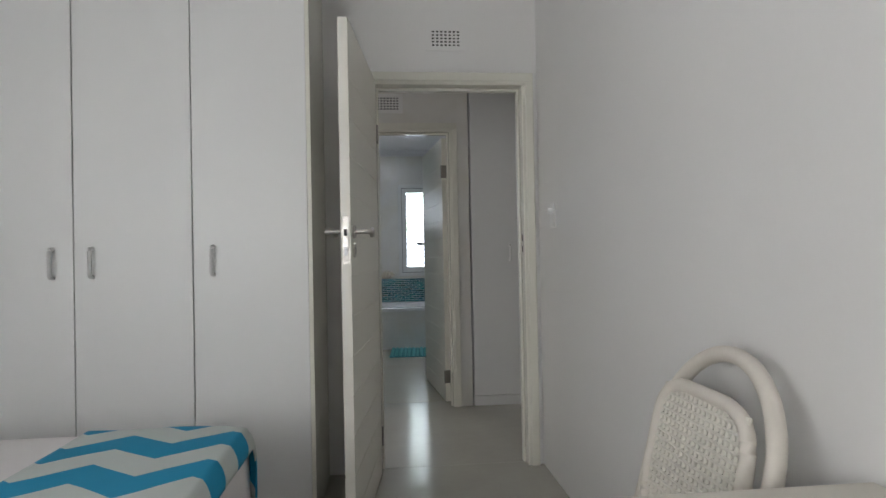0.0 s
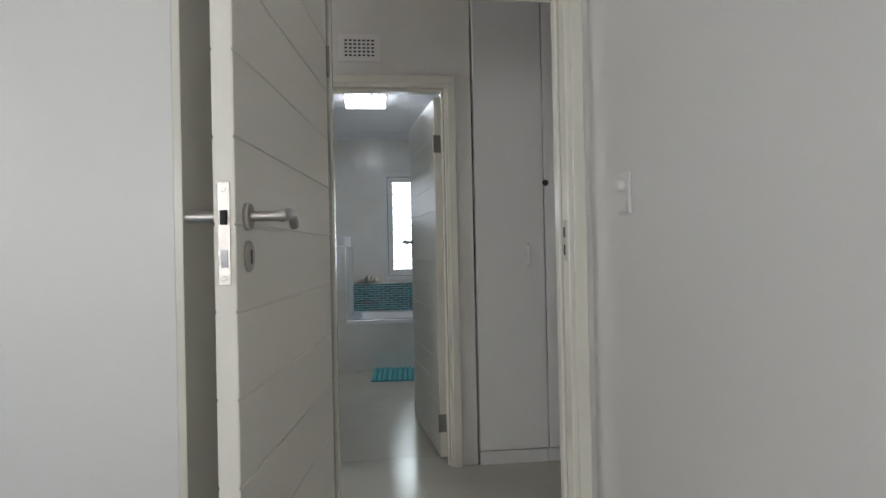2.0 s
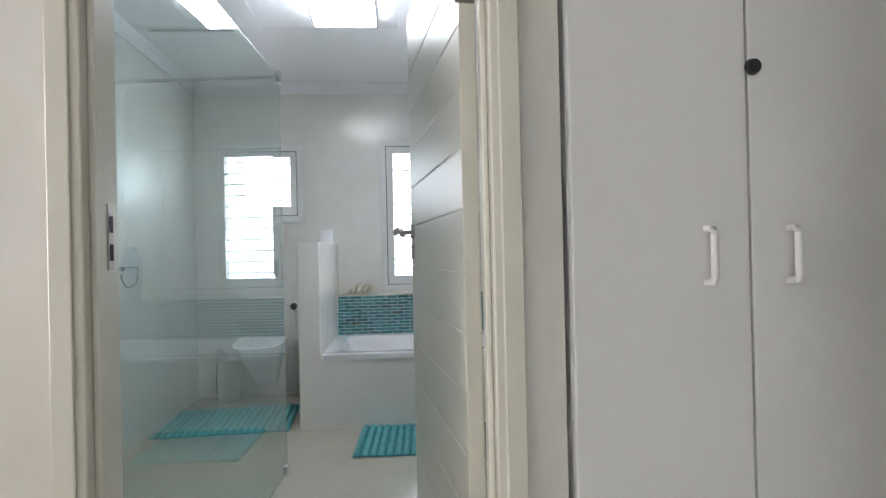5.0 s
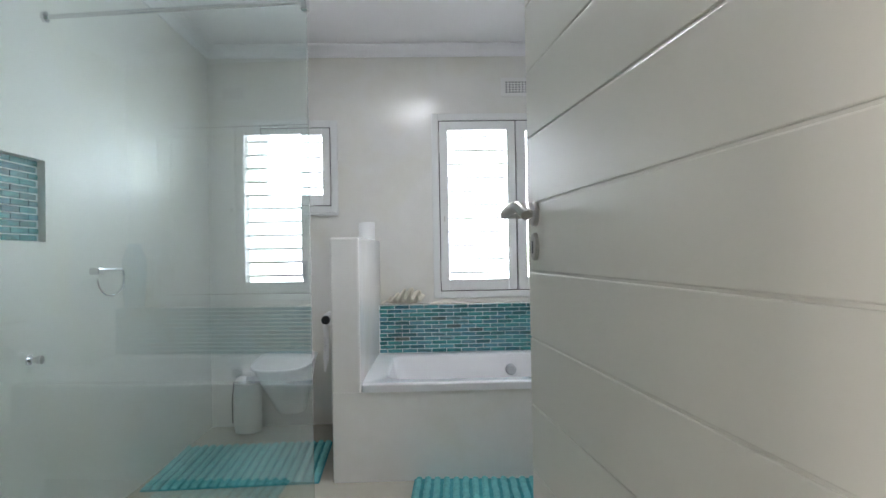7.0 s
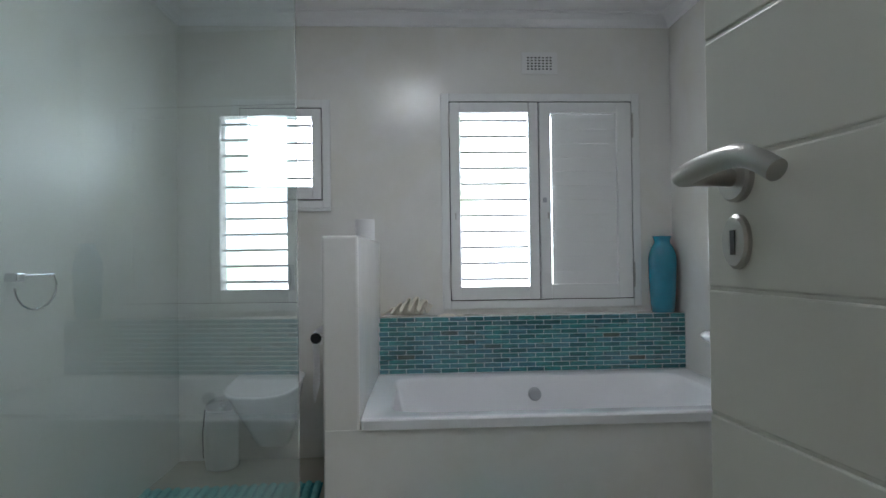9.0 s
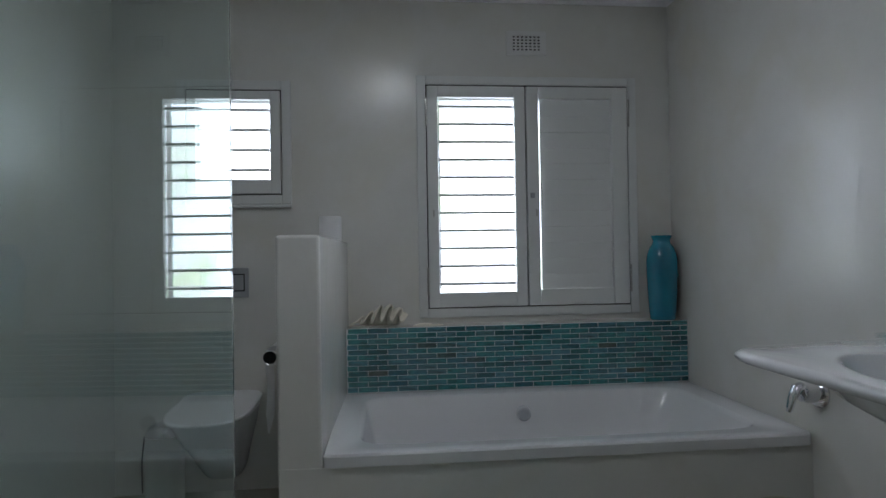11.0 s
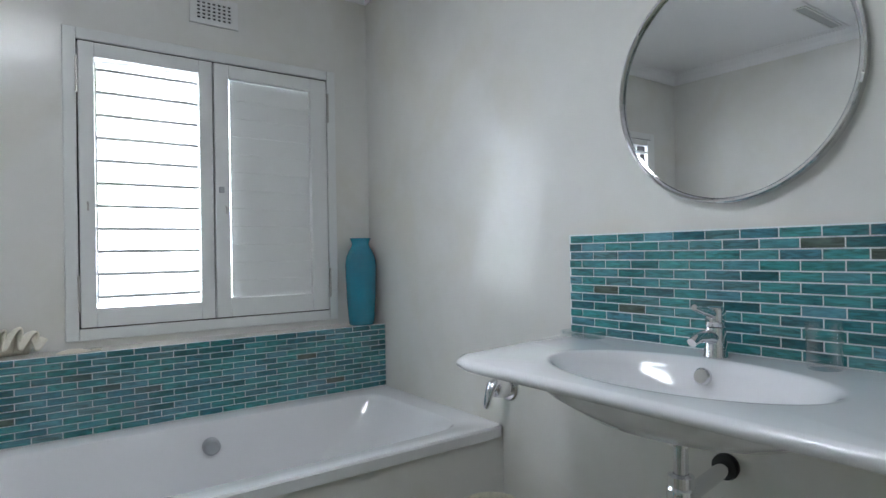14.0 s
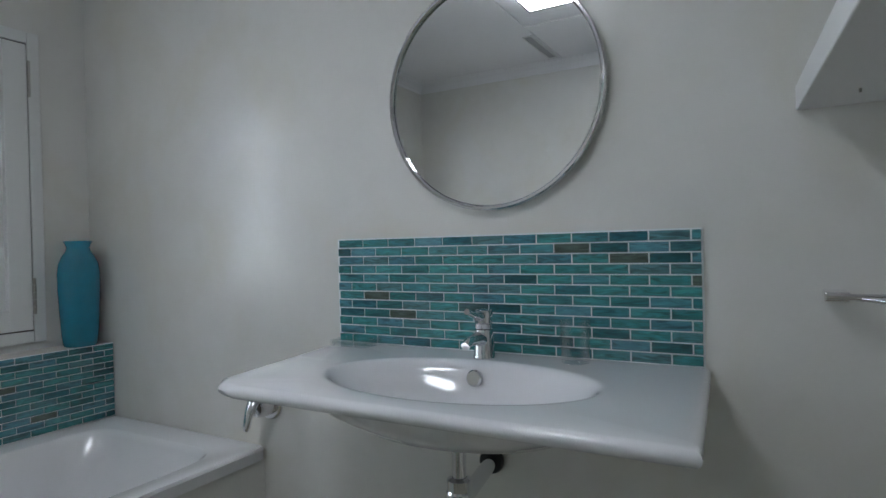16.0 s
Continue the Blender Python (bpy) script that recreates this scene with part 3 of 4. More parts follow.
def shutter_surround(name, x0, x1, z0, z1, label):
    w = thing(name, (x0 + x1) / 2, RY1, z0, label, "window trim", kind="structure")
    b = 0.048
    for nm, q in (("stile", (x0 - b, x0, z0 - b, z1 + b)), ("stile", (x1, x1 + b, z0 - b, z1 + b)), ("rail", (x0, x1, z0 - b, z0)), ("rail", (x0, x1, z1, z1 + b))):
        part(nm, box(q[0], q[1], RY1 - 0.016, RY1 + 0.12, q[2], q[3], 0.004), M_TRIM, w)
    # rebate lips in near black: colour carries the shade behind the leaf edges
    for q in ((x0 - 0.002, x0 + 0.02, z0, z1), (x1 - 0.02, x1 + 0.002, z0, z1), (x0 + 0.02, x1 - 0.02, z0 - 0.002, z0 + 0.02), (x0 + 0.02, x1 - 0.02, z1 - 0.02, z1 + 0.002)):
        part("rebate", box(q[0], q[1], RY1 + 0.0095, RY1 + 0.10, q[2], q[3]), M_DARK, w, "rebate lip coloured dark for the shade in the gap")
    # dark strips set into the gap to draw its shade as a line
    for q in ((x0 + 0.0004, x0 + 0.0052, z0 + 0.006, z1 - 0.006), (x1 - 0.0052, x1 - 0.0004, z0 + 0.006, z1 - 0.006), (x0 + 0.0004, x1 - 0.0004, z0 + 0.0004, z0 + 0.0052), (x0 + 0.0004, x1 - 0.0004, z1 - 0.0062, z1 - 0.0004)):
        part("gap_shade_strip", box(q[0], q[1], RY1 - 0.009, RY1 + 0.009, q[2], q[3]), M_DARK, w, "dark strip for the shade in the gap round the leaf")
    return w


def shutter(name, x0, x1, z0, z1, ox, oz, count, tilt, hinge_x, label, rod=None):
    """A louvred leaf: stiles, rails, blades turned by tilt degrees, hinges."""
    s = thing(name, (x0 + x1) / 2, RY1, z0, label, "shutter")
    y0, y1 = RY1 - 0.022, RY1 + 0.008
    a, b, c, d = ox[0], ox[1], oz[0], oz[1]
    part("stile", box(x0, a, y0, y1, z0, z1, 0.003), M_TRIM, s)
    part("stile", box(b, x1, y0, y1, z0, z1, 0.003), M_TRIM, s)
    part("rail", box(a + 0.0005, b - 0.0005, y0 + 0.001, y1 - 0.001, z0, c, 0.003), M_TRIM, s)
    part("rail", box(a + 0.0005, b - 0.0005, y0 + 0.001, y1 - 0.001, d, z1, 0.003), M_TRIM, s)
    pitch = (d - c) / count
    half = (0.032 if tilt < 45 else pitch * 0.56)
    mesh = None
    for i in range(count):
        z = c + (i + 0.5) * pitch
        if mesh is None:
            bl = bmesh.new()
            n = 10
            gap = 0.006 if tilt < 45 else 0.007
            L = (b - a) / 2 - (gap if tilt < 45 else -0.003)
            th = 0.0066 if tilt < 45 else 0.003
            sec = [(-half, -th), (-half * 0.5, -th), (half * 0.5, -th), (half, -th * 0.8), (half + 0.001, 0), (half, th * 0.8), (half * 0.5, th), (-half * 0.5, th), (-half, th), (-half - 0.001, 0)]
            rings = [[bl.verts.new((x, p, q)) for p, q in sec] for x in (-L, L)]
            for k in range(n):
                bl.faces.new((rings[0][k], rings[0][(k + 1) % n], rings[1][(k + 1) % n], rings[1][k]))
            bl.faces.new(rings[0]), bl.faces.new(rings[1])
            bmesh.ops.recalc_face_normals(bl, faces=bl.faces[:])
            ob = part("blade", bl, M_TRIM, s, world_space=False)
            mesh = ob.data
        else:
            ob = new("blade", mesh)
            ob.parent = s
        ob.matrix_parent_inverse = s.matrix_basis.inverted()
        ob.matrix_basis = pose((a + b) / 2 + (0 if tilt < 45 else 0.017), RY1 + (0.012 if tilt < 45 else 0.0175), z, tilt, 0, 0)
    for zz in (z0 + 0.14, z1 - 0.14):
        bm = bmesh.new()
        for k in range(5):
            tube([(hinge_x, y0 - 0.004, zz - 0.075 + k * 0.03), (hinge_x, y0 - 0.004, zz - 0.047 + k * 0.03)], 0.0055, 8, bm=bm)
        part("hinge", bm, M_STEEL, s, "grey metal pin hinge")
    if rod:
        part("tilt_rod", box(rod - 0.004, rod + 0.004, RY1 - 0.014, RY1 - 0.006, c + 0.02, d - 0.02, 0.001), M_TRIM, s)
    return s


shutter_surround("trim_window_2", 0.428, 1.535, 0.905, 2.095, "cream enamelled surround of the large bathroom window")
shutter_surround("trim_window_1", -0.808, -0.322, 1.512, 2.058, "cream enamelled surround of the small bathroom window")
part("sill", box(-0.88, -0.275, RY1 - 0.028, RY1 + 0.02, 1.447, 1.462, 0.003), M_TRIM, bpy.data.objects["trim_window_1"])
S1 = shutter("window_shutter", 0.434, 0.962, 0.911, 2.088, (0.491, 0.904), (0.988, 2.028), 11, 4, 0.428, "white louvred shutter leaf with open blades", rod=0.497)
S2 = shutter("window_shutter", 0.970, 1.529, 0.911, 2.088, (1.036, 1.442), (0.998, 2.024), 12, 88.5, 1.535, "white louvred shutter leaf with closed blades")
S3 = shutter("window_shutter", -0.802, -0.328, 1.518, 2.051, (-0.757, -0.379), (1.592, 2.005), 4, 4, -0.322, "white louvred shutter leaf of the small window, open blades")
# dark strip paints the shade between the two leaves
part("meeting_gap_shade", box(0.948, 0.984, RY1 + 0.0085, RY1 + 0.014, 0.93, 2.07), M_DARK, S2)
part("catch", box(0.985, 1.008, RY1 - 0.032, RY1 - 0.0222, 1.487, 1.515, 0.002), M_GREYPL, S2, "small grey metal catch")
for sx, ss in ((1.015, S2), (0.462, S1)):
    part("latch", tube([(sx, RY1 - 0.023, 1.425), (sx, RY1 - 0.036, 1.42), (sx, RY1 - 0.036, 1.39)], 0.004, 8), M_STEEL, ss, "small steel latch")


# ---- bathroom: partition, tub, ledge ----
bm = box(-0.168, -0.017, 7.302, RY1, 0, 1.264, 0.012, 3)
for q in bm.verts:
    if q.co.y > 8.0 and q.co.x > -0.1:
        q.co.x += 0.026
tagged(part("partition_wall", bm, M_PLASTER), "low white plaster partition between toilet and bath", "partition", kind="structure")
LY = 8.21
tagged(part("window_ledge", box(-0.014, RX1 - 0.001, LY + 0.001, RY1, 0.0, 0.826, 0.002), M_PLASTER), "white plaster ledge behind the bath", "ledge", kind="structure")
tagged(part("bath_panel", box(-0.162, RX1 - 0.001, 7.2995, 7.36, 0, 0.462, 0.002), M_PLASTER), "cream plastered front panel of the bath", "bath panel", kind="structure")


def bathtub():
    t = thing("bathtub", 0.88, 7.75, 0.0, "white acrylic built-in bathtub with a wide rim", "bathtub")
    x0, x1, y0, y1, zt = -0.0165, RX1 - 0.0015, 7.290, LY - 0.001, 0.507
    n = 72

    def loop(xa, xb, ya, yb, z, p):
        out = []
        for i in range(n):
            a = 2 * math.pi * (i + 0.5) / n
            c, s = math.cos(a), math.sin(a)
            out.append(((xa + xb) / 2 + (xb - xa) / 2 * math.copysign(abs(c) ** (2 / p), c), (ya + yb) / 2 + (yb - ya) / 2 * math.copysign(abs(s) ** (2 / p), s), z))
        return out
    loops = [loop(x0 + .002, x1, y0 + .002, y1, zt - 0.045, 60), loop(x0, x1, y0, y1, zt - 0.008, 60), loop(x0 + 0.006, x1 - 0.004, y0 + 0.006, y1 - 0.002, zt, 60),
             loop(0.095, 1.665, 7.375, 8.125, zt, 9), loop(0.105, 1.655, 7.385, 8.115, zt - 0.006, 9), loop(0.112, 1.645, 7.39, 8.11, zt - 0.025, 8),
             loop(0.15, 1.55, 7.41, 8.095, 0.33, 7), loop(0.19, 1.42, 7.44, 8.07, 0.16, 6), loop(0.26, 1.33, 7.50, 8.01, 0.105, 5), loop(0.5, 1.1, 7.65, 7.9, 0.098, 3)]
    bm = bmesh.new()
    rings = [[bm.verts.new(p) for p in q] for q in loops]
    for a, b in zip(rings, rings[1:]):
        for i in range(n):
            bm.faces.new((a[i], a[(i + 1) % n], b[(i + 1) % n], b[i]))
    bm.faces.new(rings[-1])
    bmesh.ops.recalc_face_normals(bm, faces=bm.faces[:])
    part("shell", bm, M_ACRYL, t, smooth=True)
    m = Matrix.Translation((0.87, 8.098, 0.405)) @ Matrix.Rotation(radians(94), 4, "X")
    part("overflow_knob", lathe([(0, 0.024), (0.026, 0.024), (0.034, 0.018), (0.036, 0.0), (0.036, -0.01)], 32, m=m), M_GREYPL, t, "round satin chrome overflow knob")
    return t


bathtub()


# ---- shower glass, rail, niche, fittings ----
g = thing("shower_screen", -0.118, 6.53, 0.0, "clear green-tinted glass shower screen", "shower screen", turn=-2.9)
part("glass_panel", box(-0.005, 0.005, -1.915, 0.0, 0.012, 2.148, 0.0008, 1), M_GLASS, g, world_space=False)
part("wall_channel", box(-0.010, 0.010, -1.9255, -1.9155, 0.012, 2.148, 0.002), M_CHROME, g, world_space=False)
part("floor_clamp", box(-0.017, 0.017, -0.055, -0.012, 0.0, 0.055, 0.004), M_CHROME, g, "chrome floor clamp", world_space=False)
part("rail_clamp", box(-0.020, 0.019, -0.042, -0.010, 2.106, 2.172, 0.005), M_CHROME, g, "chrome rail clamp", world_space=False)
part("brace_rail", tube([(-0.136, 6.504, 2.142), (RX0 + 0.012, 6.61, 2.134)], 0.0095, 14), M_CHROME, g, "chrome brace rail", smooth=True)
part("wall_flange", lathe([(0, 0), (0.022, 0), (0.022, 0.012), (0, 0.012)], 24, m=pose(RX0 + 0.013, 6.61, 2.134, 0, -90, 0)), M_CHROME, g)

h = thing("towel_ring", RX0, 6.98, 1.10, "chrome towel ring on the shower wall", "towel ring")
part("mount", box(RX0 + 0.0005, RX0 + 0.045, 6.90, 6.945, 1.105, 1.135, 0.005), M_CHROME, h)
part("ring", tube([(RX0 + 0.04, 6.93, 1.125), (RX0 + 0.045, 7.10, 1.125), (RX0 + 0.046, 7.115, 1.09)] + [(RX0 + 0.046, 7.00 + 0.115 * math.cos(a), 1.085 - 0.08 * math.sin(a)) for a in [i * math.pi / 14 for i in range(1, 14)]] + [(RX0 + 0.046, 6.885, 1.085)], 0.0045, 10), M_CHROME, h, smooth=True)

v = thing("shower_mixer", RX0, 6.22, 1.085, "round chrome shower mixer on the shower wall", "shower mixer")
part("flange", lathe([(0, 0.0), (0.052, 0.0), (0.052, 0.008), (0.0, 0.012)], 32, m=pose(RX0 + 0.0005, 6.22, 1.085, 0, 90, 0)), M_CHROME, v)
part("body", lathe([(0.026, 0.0125), (0.026, 0.05), (0.02, 0.056), (0, 0.056)], 24, m=pose(RX0 + 0.0005, 6.22, 1.085, 0, 90, 0)), M_CHROME, v)
part("lever", tube([(RX0 + 0.045, 6.22, 1.10), (RX0 + 0.062, 6.22, 1.15)], [0.009, 0.006], 10), M_CHROME, v, smooth=True)
k = thing("shower_tap", RX0, 6.50, 0.80, "small chrome tap low on the shower wall", "tap")
part("flange", lathe([(0, 0.0), (0.02, 0.0), (0.02, 0.005), (0, 0.006)], 24, m=pose(RX0 + 0.0005, 6.50, 0.80, 0, 90, 0)), M_CHROME, k)
part("knob", lathe([(0.009, 0.0065), (0.009, 0.03), (0.016, 0.034), (0.016, 0.048), (0, 0.05)], 24, m=pose(RX0 + 0.0005, 6.50, 0.80, 0, 90, 0)), M_CHROME, k)

# ---- toilet corner ----
c = thing("toilet", -0.60, 8.36, 0.10, "white wall-hung toilet with closed lid", "toilet")


def oval(cx, yb, yf, w, z, n=40, p=2.6):
    out = []
    for i in range(n):
        a = 2 * math.pi * i / n
        co, si = math.cos(a), math.sin(a)
        yy = (yb + yf) / 2 + (yb - yf) / 2 * math.copysign(abs(si) ** (2 / (8 if si > 0 else p)), si)
        xx = cx + w / 2 * math.copysign(abs(co) ** (2 / (5 if si > 0 else p)), co)
        out.append((xx, yy, z))
    return out


def loft(loops, bm=None, caps=True):
    bm = bm or bmesh.new()
    rings = [[bm.verts.new(p) for p in q] for q in loops]
    n = len(rings[0])
    for a, b in zip(rings, rings[1:]):
        for i in range(n):
            bm.faces.new((a[i], a[(i + 1) % n], b[(i + 1) % n], b[i]))
    if caps:
        bm.faces.new(rings[0][::-1])
        bm.faces.new(rings[-1])
    bmesh.ops.recalc_face_normals(bm, faces=bm.faces[:])
    return bm


part("bowl", loft([oval(-0.6, 8.363, 8.17, 0.17, 0.13), oval(-0.6, 8.363, 8.12, 0.20, 0.17), oval(-0.605, 8.363, 8.02, 0.26, 0.28), oval(-0.607, 8.363, 7.92, 0.32, 0.38), oval(-0.608, 8.363, 7.87, 0.35, 0.445), oval(-0.608, 8.363, 7.865, 0.355, 0.462)]), M_PORC, c, smooth=True)
bm = loft([oval(-0.608, 8.345, 7.838, 0.380, 0.4645), oval(-0.608, 8.345, 7.834, 0.386, 0.468), oval(-0.608, 8.345, 7.834, 0.386, 0.476), oval(-0.608, 8.340, 7.842, 0.372, 0.481)])
for q in bm.verts:
    q.co.z += 0.035 * (q.co.y - 7.834) / 0.51
part("lid", bm, M_PORC, c)
part("seat_hinge", tube([(-0.70, 8.335, 0.483), (-0.51, 8.335, 0.483)], 0.012, 12), M_PORC, c, smooth=True)
f = thing("flush_plate", -0.62, RY1, 1.065, "grey dual flush plate on the wall", "flush plate")
part("plate", box(-0.745, -0.497, RY1 - 0.012, RY1 - 0.0005, 0.987, 1.139, 0.003), M_GREYPL, f)
part("button", box(-0.617, -0.522, RY1 - 0.017, RY1 - 0.0125, 1.024, 1.102, 0.004), M_GREYPL, f)
part("button_gap", box(-0.623, -0.516, RY1 - 0.0135, RY1 - 0.0122, 1.018, 1.108), M_DARK, f)
part("button_gap", box(-0.726, -0.629, RY1 - 0.0135, RY1 - 0.0122, 1.018, 1.108), M_DARK, f)
part("button", box(-0.720, -0.635, RY1 - 0.017, RY1 - 0.0125, 1.024, 1.102, 0.004), M_GREYPL, f)

p = thing("pedal_bin", -0.892, 8.262, 0.0, "white pedal bin with chrome domed lid", "bin")
part("body", lathe([(0, 0.0), (0.085, 0.0), (0.088, 0.01), (0.088, 0.325), (0.084, 0.305), (0, 0.305)], 36, m=pose(-0.892, 8.262, 0)), M_PLASTIC, p)
part("lid", lathe([(0.086, 0.3305), (0.085, 0.345), (0.07, 0.372), (0.04, 0.388), (0, 0.393)], 36, m=pose(-0.892, 8.262, 0)), M_CHROME, p, "chrome domed lid", smooth=True)
part("handle", tube([(-0.980, 8.242, 0.325), (-0.990, 8.232, 0.2), (-0.987, 8.232, 0.06)], 0.004, 8), M_BLACK, p)

r = thing("toilet_paper_holder", -0.158, 7.50, 0.83, "chrome toilet paper holder with a hanging tail of paper", "paper holder")
part("arm", tube([(-0.1585, 7.455, 0.83), (-0.235, 7.455, 0.83), (-0.235, 7.60, 0.83)], 0.007, 10), M_CHROME, r, smooth=True)
cap = part("end_cap", lathe([(0.0, 0.002), (0.022, 0.002), (0.0245, 0.004), (0.026, 0.0), (0.026, -0.012), (0, -0.012)], 28, m=along_y(-0.218, 7.447, 0.822)), M_CHROME, r, "chrome end cap with a dark face")
part("cap_face", lathe([(0, 0.0032), (0.0225, 0.0032), (0.0225, 0.0022)], 28, m=along_y(-0.218, 7.447, 0.822)), M_BLACK, cap)
part("paper_roll", lathe([(0.02, 0), (0.036, 0), (0.036, -0.1), (0.02, -0.1)], 28, m=along_y(-0.205, 7.475, 0.825)), M_PAPER, r, "white toilet paper")
bm = bmesh.new()
rows = []
for i in range(19):
    q = i / 18
    half = 0.047 * (1 - 0.75 * max(0, q - 0.72) / 0.28)
    rows.append([bm.verts.new((-0.224 + 0.006 * math.sin(q * 4.0) + 0.3 * k * half, 7.466 + 0.006 * math.sin(q * 9 + k), 0.795 - 0.255 * q)) for k in (-1, 0, 1)])
for a, b in zip(rows, rows[1:]):
    for k in range(2):
        bm.faces.new((a[k], a[k + 1], b[k + 1], b[k]))
tail = part("paper_tail", bm, M_PAPER, r, "torn hanging end of paper", smooth=True)
tail.modifiers.new("thick", "SOLIDIFY").thickness = 0.0012

tr = thing("toilet_roll", -0.048, 8.08, 1.263, "white toilet roll standing on the partition", "toilet roll")
part("roll", lathe([(0.02, 0.002), (0.05, 0.0), (0.052, 0.004), (0.052, 0.112), (0.05, 0.116), (0.02, 0.114)], 36, m=pose(-0.052, 8.08, 1.263)), M_PAPER, tr)
part("core", lathe([(0.0199, 0.002), (0.0199, 0.113), (0.0185, 0.113), (0.0185, 0.002)], 24, m=pose(-0.052, 8.08, 1.263)), M_DESK, tr)


def rug(name, x0, x1, y0, y1, label, turn=0.0):
    """Bobbled cotton bath mat: a base and rows of loops."""
    o = thing(name, (x0 + x1) / 2, (y0 + y1) / 2, 0, label, "bath mat", turn=turn)
    w, d = (x1 - x0) / 2, (y1 - y0) / 2
    part("base", box(-w, w, -d, d, 0.0005, 0.010, 0.004), M_RUG, o, world_space=False)
    rng = random.Random(5)
    verts, faces = [], []
    nx, ny = int(2 * w / 0.047), int(2 * d / 0.024)
    for i in range(nx):
        for k in range(ny):
            cx, cy = -w + (i + 0.5) * 2 * w / nx + rng.uniform(-.002, .002), -d + (k + 0.5) * 2 * d / ny + rng.uniform(-.002, .002)
            rx, ry, hz = (0.0175, 0.0125, rng.uniform(0.014, 0.019))
            b = len(verts)
            for q, (s, z) in enumerate(((1, 0.0), (0.82, 0.6))):
                for e in range(8):
                    a = e * math.pi / 4
                    verts.append((cx + rx * s * math.cos(a), cy + ry * s * math.sin(a), 0.009 + hz * z))
            verts.append((cx, cy, 0.009 + hz))
            for e in range(8):
                f2 = (e + 1) % 8
                faces.append((b + e, b + f2, b + 8 + f2, b + 8 + e))
                faces.append((b + 8 + e, b + 8 + f2, b + 16))
    me = bpy.data.meshes.new("pile")
    me.from_pydata(verts, [], faces)
    me.materials.append(M_RUG2)
    me.shade_smooth()
    ob = new("pile", me)
    ob.parent = o
    tagged(ob, "bobbled pale teal cotton loops", kind="stuff")
    return o


rug("bath_mat", -1.15, -0.255, 7.27, 7.93, "teal bobbled cotton bath mat by the shower and toilet", turn=3)
rug("bath_mat", 0.235, 0.86, 6.70, 7.29, "teal bobbled cotton bath mat in front of the bath", turn=-3)


# ---- ledge ornaments ----
VX, VY = 1.682, 8.283
va = thing("vase", VX, VY, 0.826, "tall turquoise glazed ceramic vase on the ledge", "vase")
part("body", lathe([(0, 0.001), (0.060, 0.0), (0.065, 0.006), (0.070, 0.05), (0.076, 0.14), (0.080, 0.24), (0.081, 0.31), (0.076, 0.35), (0.062, 0.385), (0.048, 0.405), (0.044, 0.42), (0.049, 0.436), (0.054, 0.444), (0.054, 0.449), (0.048, 0.449), (0.038, 0.43), (0.037, 0.40), (0, 0.39)], 48, m=pose(VX, VY, 0.826)), M_VASE, va, smooth=True)

cl = thing("clam_shell", 0.175, 8.275, 0.826, "bleached fluted giant clam shell on the ledge", "shell")
bm = bmesh.new()
U, V = 84, 14
grid = []
for i in range(U + 1):
    u = i / U
    row = []
    for k in range(V + 1):
        q = k / V
        fl = math.cos((u * 5.5 - 0.2) * 2 * math.pi)
        fl = min(1.0, math.copysign(abs(fl) ** 0.55, fl) + 0.2)
        crest = 0.032 + 0.088 * min(1.0, u * 1.9) * (1.0 - 0.42 * max(0.0, u - 0.68) / 0.32)
        x = 0.172 + (u - 0.5) * (0.17 + 0.11 * q) - 0.016 * q * fl
        y = 8.325 - 0.055 * q - 0.030 * (fl * 0.5 + 0.5) * q
        z = 0.828 + crest * (math.sin(min(q * 1.75, 1.62)) - (0.50 + 0.42 * fl) * max(0.0, q - 0.42) * 1.45) + 0.004 * noise.noise((u * 30, q * 9, 1.0))
        row.append(bm.verts.new((x, y, max(0.8285, z))))
    grid.append(row)
for i in range(U):
    for k in range(V):
        bm.faces.new((grid[i][k], grid[i + 1][k], grid[i + 1][k + 1], grid[i][k + 1]))
sh = part("shell", bm, M_SHELL, cl, smooth=True)
md = sh.modifiers.new("thick", "SOLIDIFY")
md.thickness = 0.006
fs = thing("flat_shell", 0.42, 8.26, 0.826, "small flat pale shell lying on the ledge", "shell")
part("shell", lathe([(0, 0.016), (0.02, 0.014), (0.045, 0.006), (0.05, 0.0015), (0, 0.001)], 20, m=pose(0.40, 8.262, 0.826) @ Matrix.Diagonal((1.2, 0.7, 1, 1))), M_SHELL, fs, smooth=True)
part("spire", lathe([(0, 0.010), (0.008, 0.0075), (0.006, 0.0015), (0, 0.001)], 10, m=pose(0.475, 8.262, 0.826) @ Matrix.Diagonal((3.0, 1, 1, 1))), M_SHELL, fs, smooth=True)


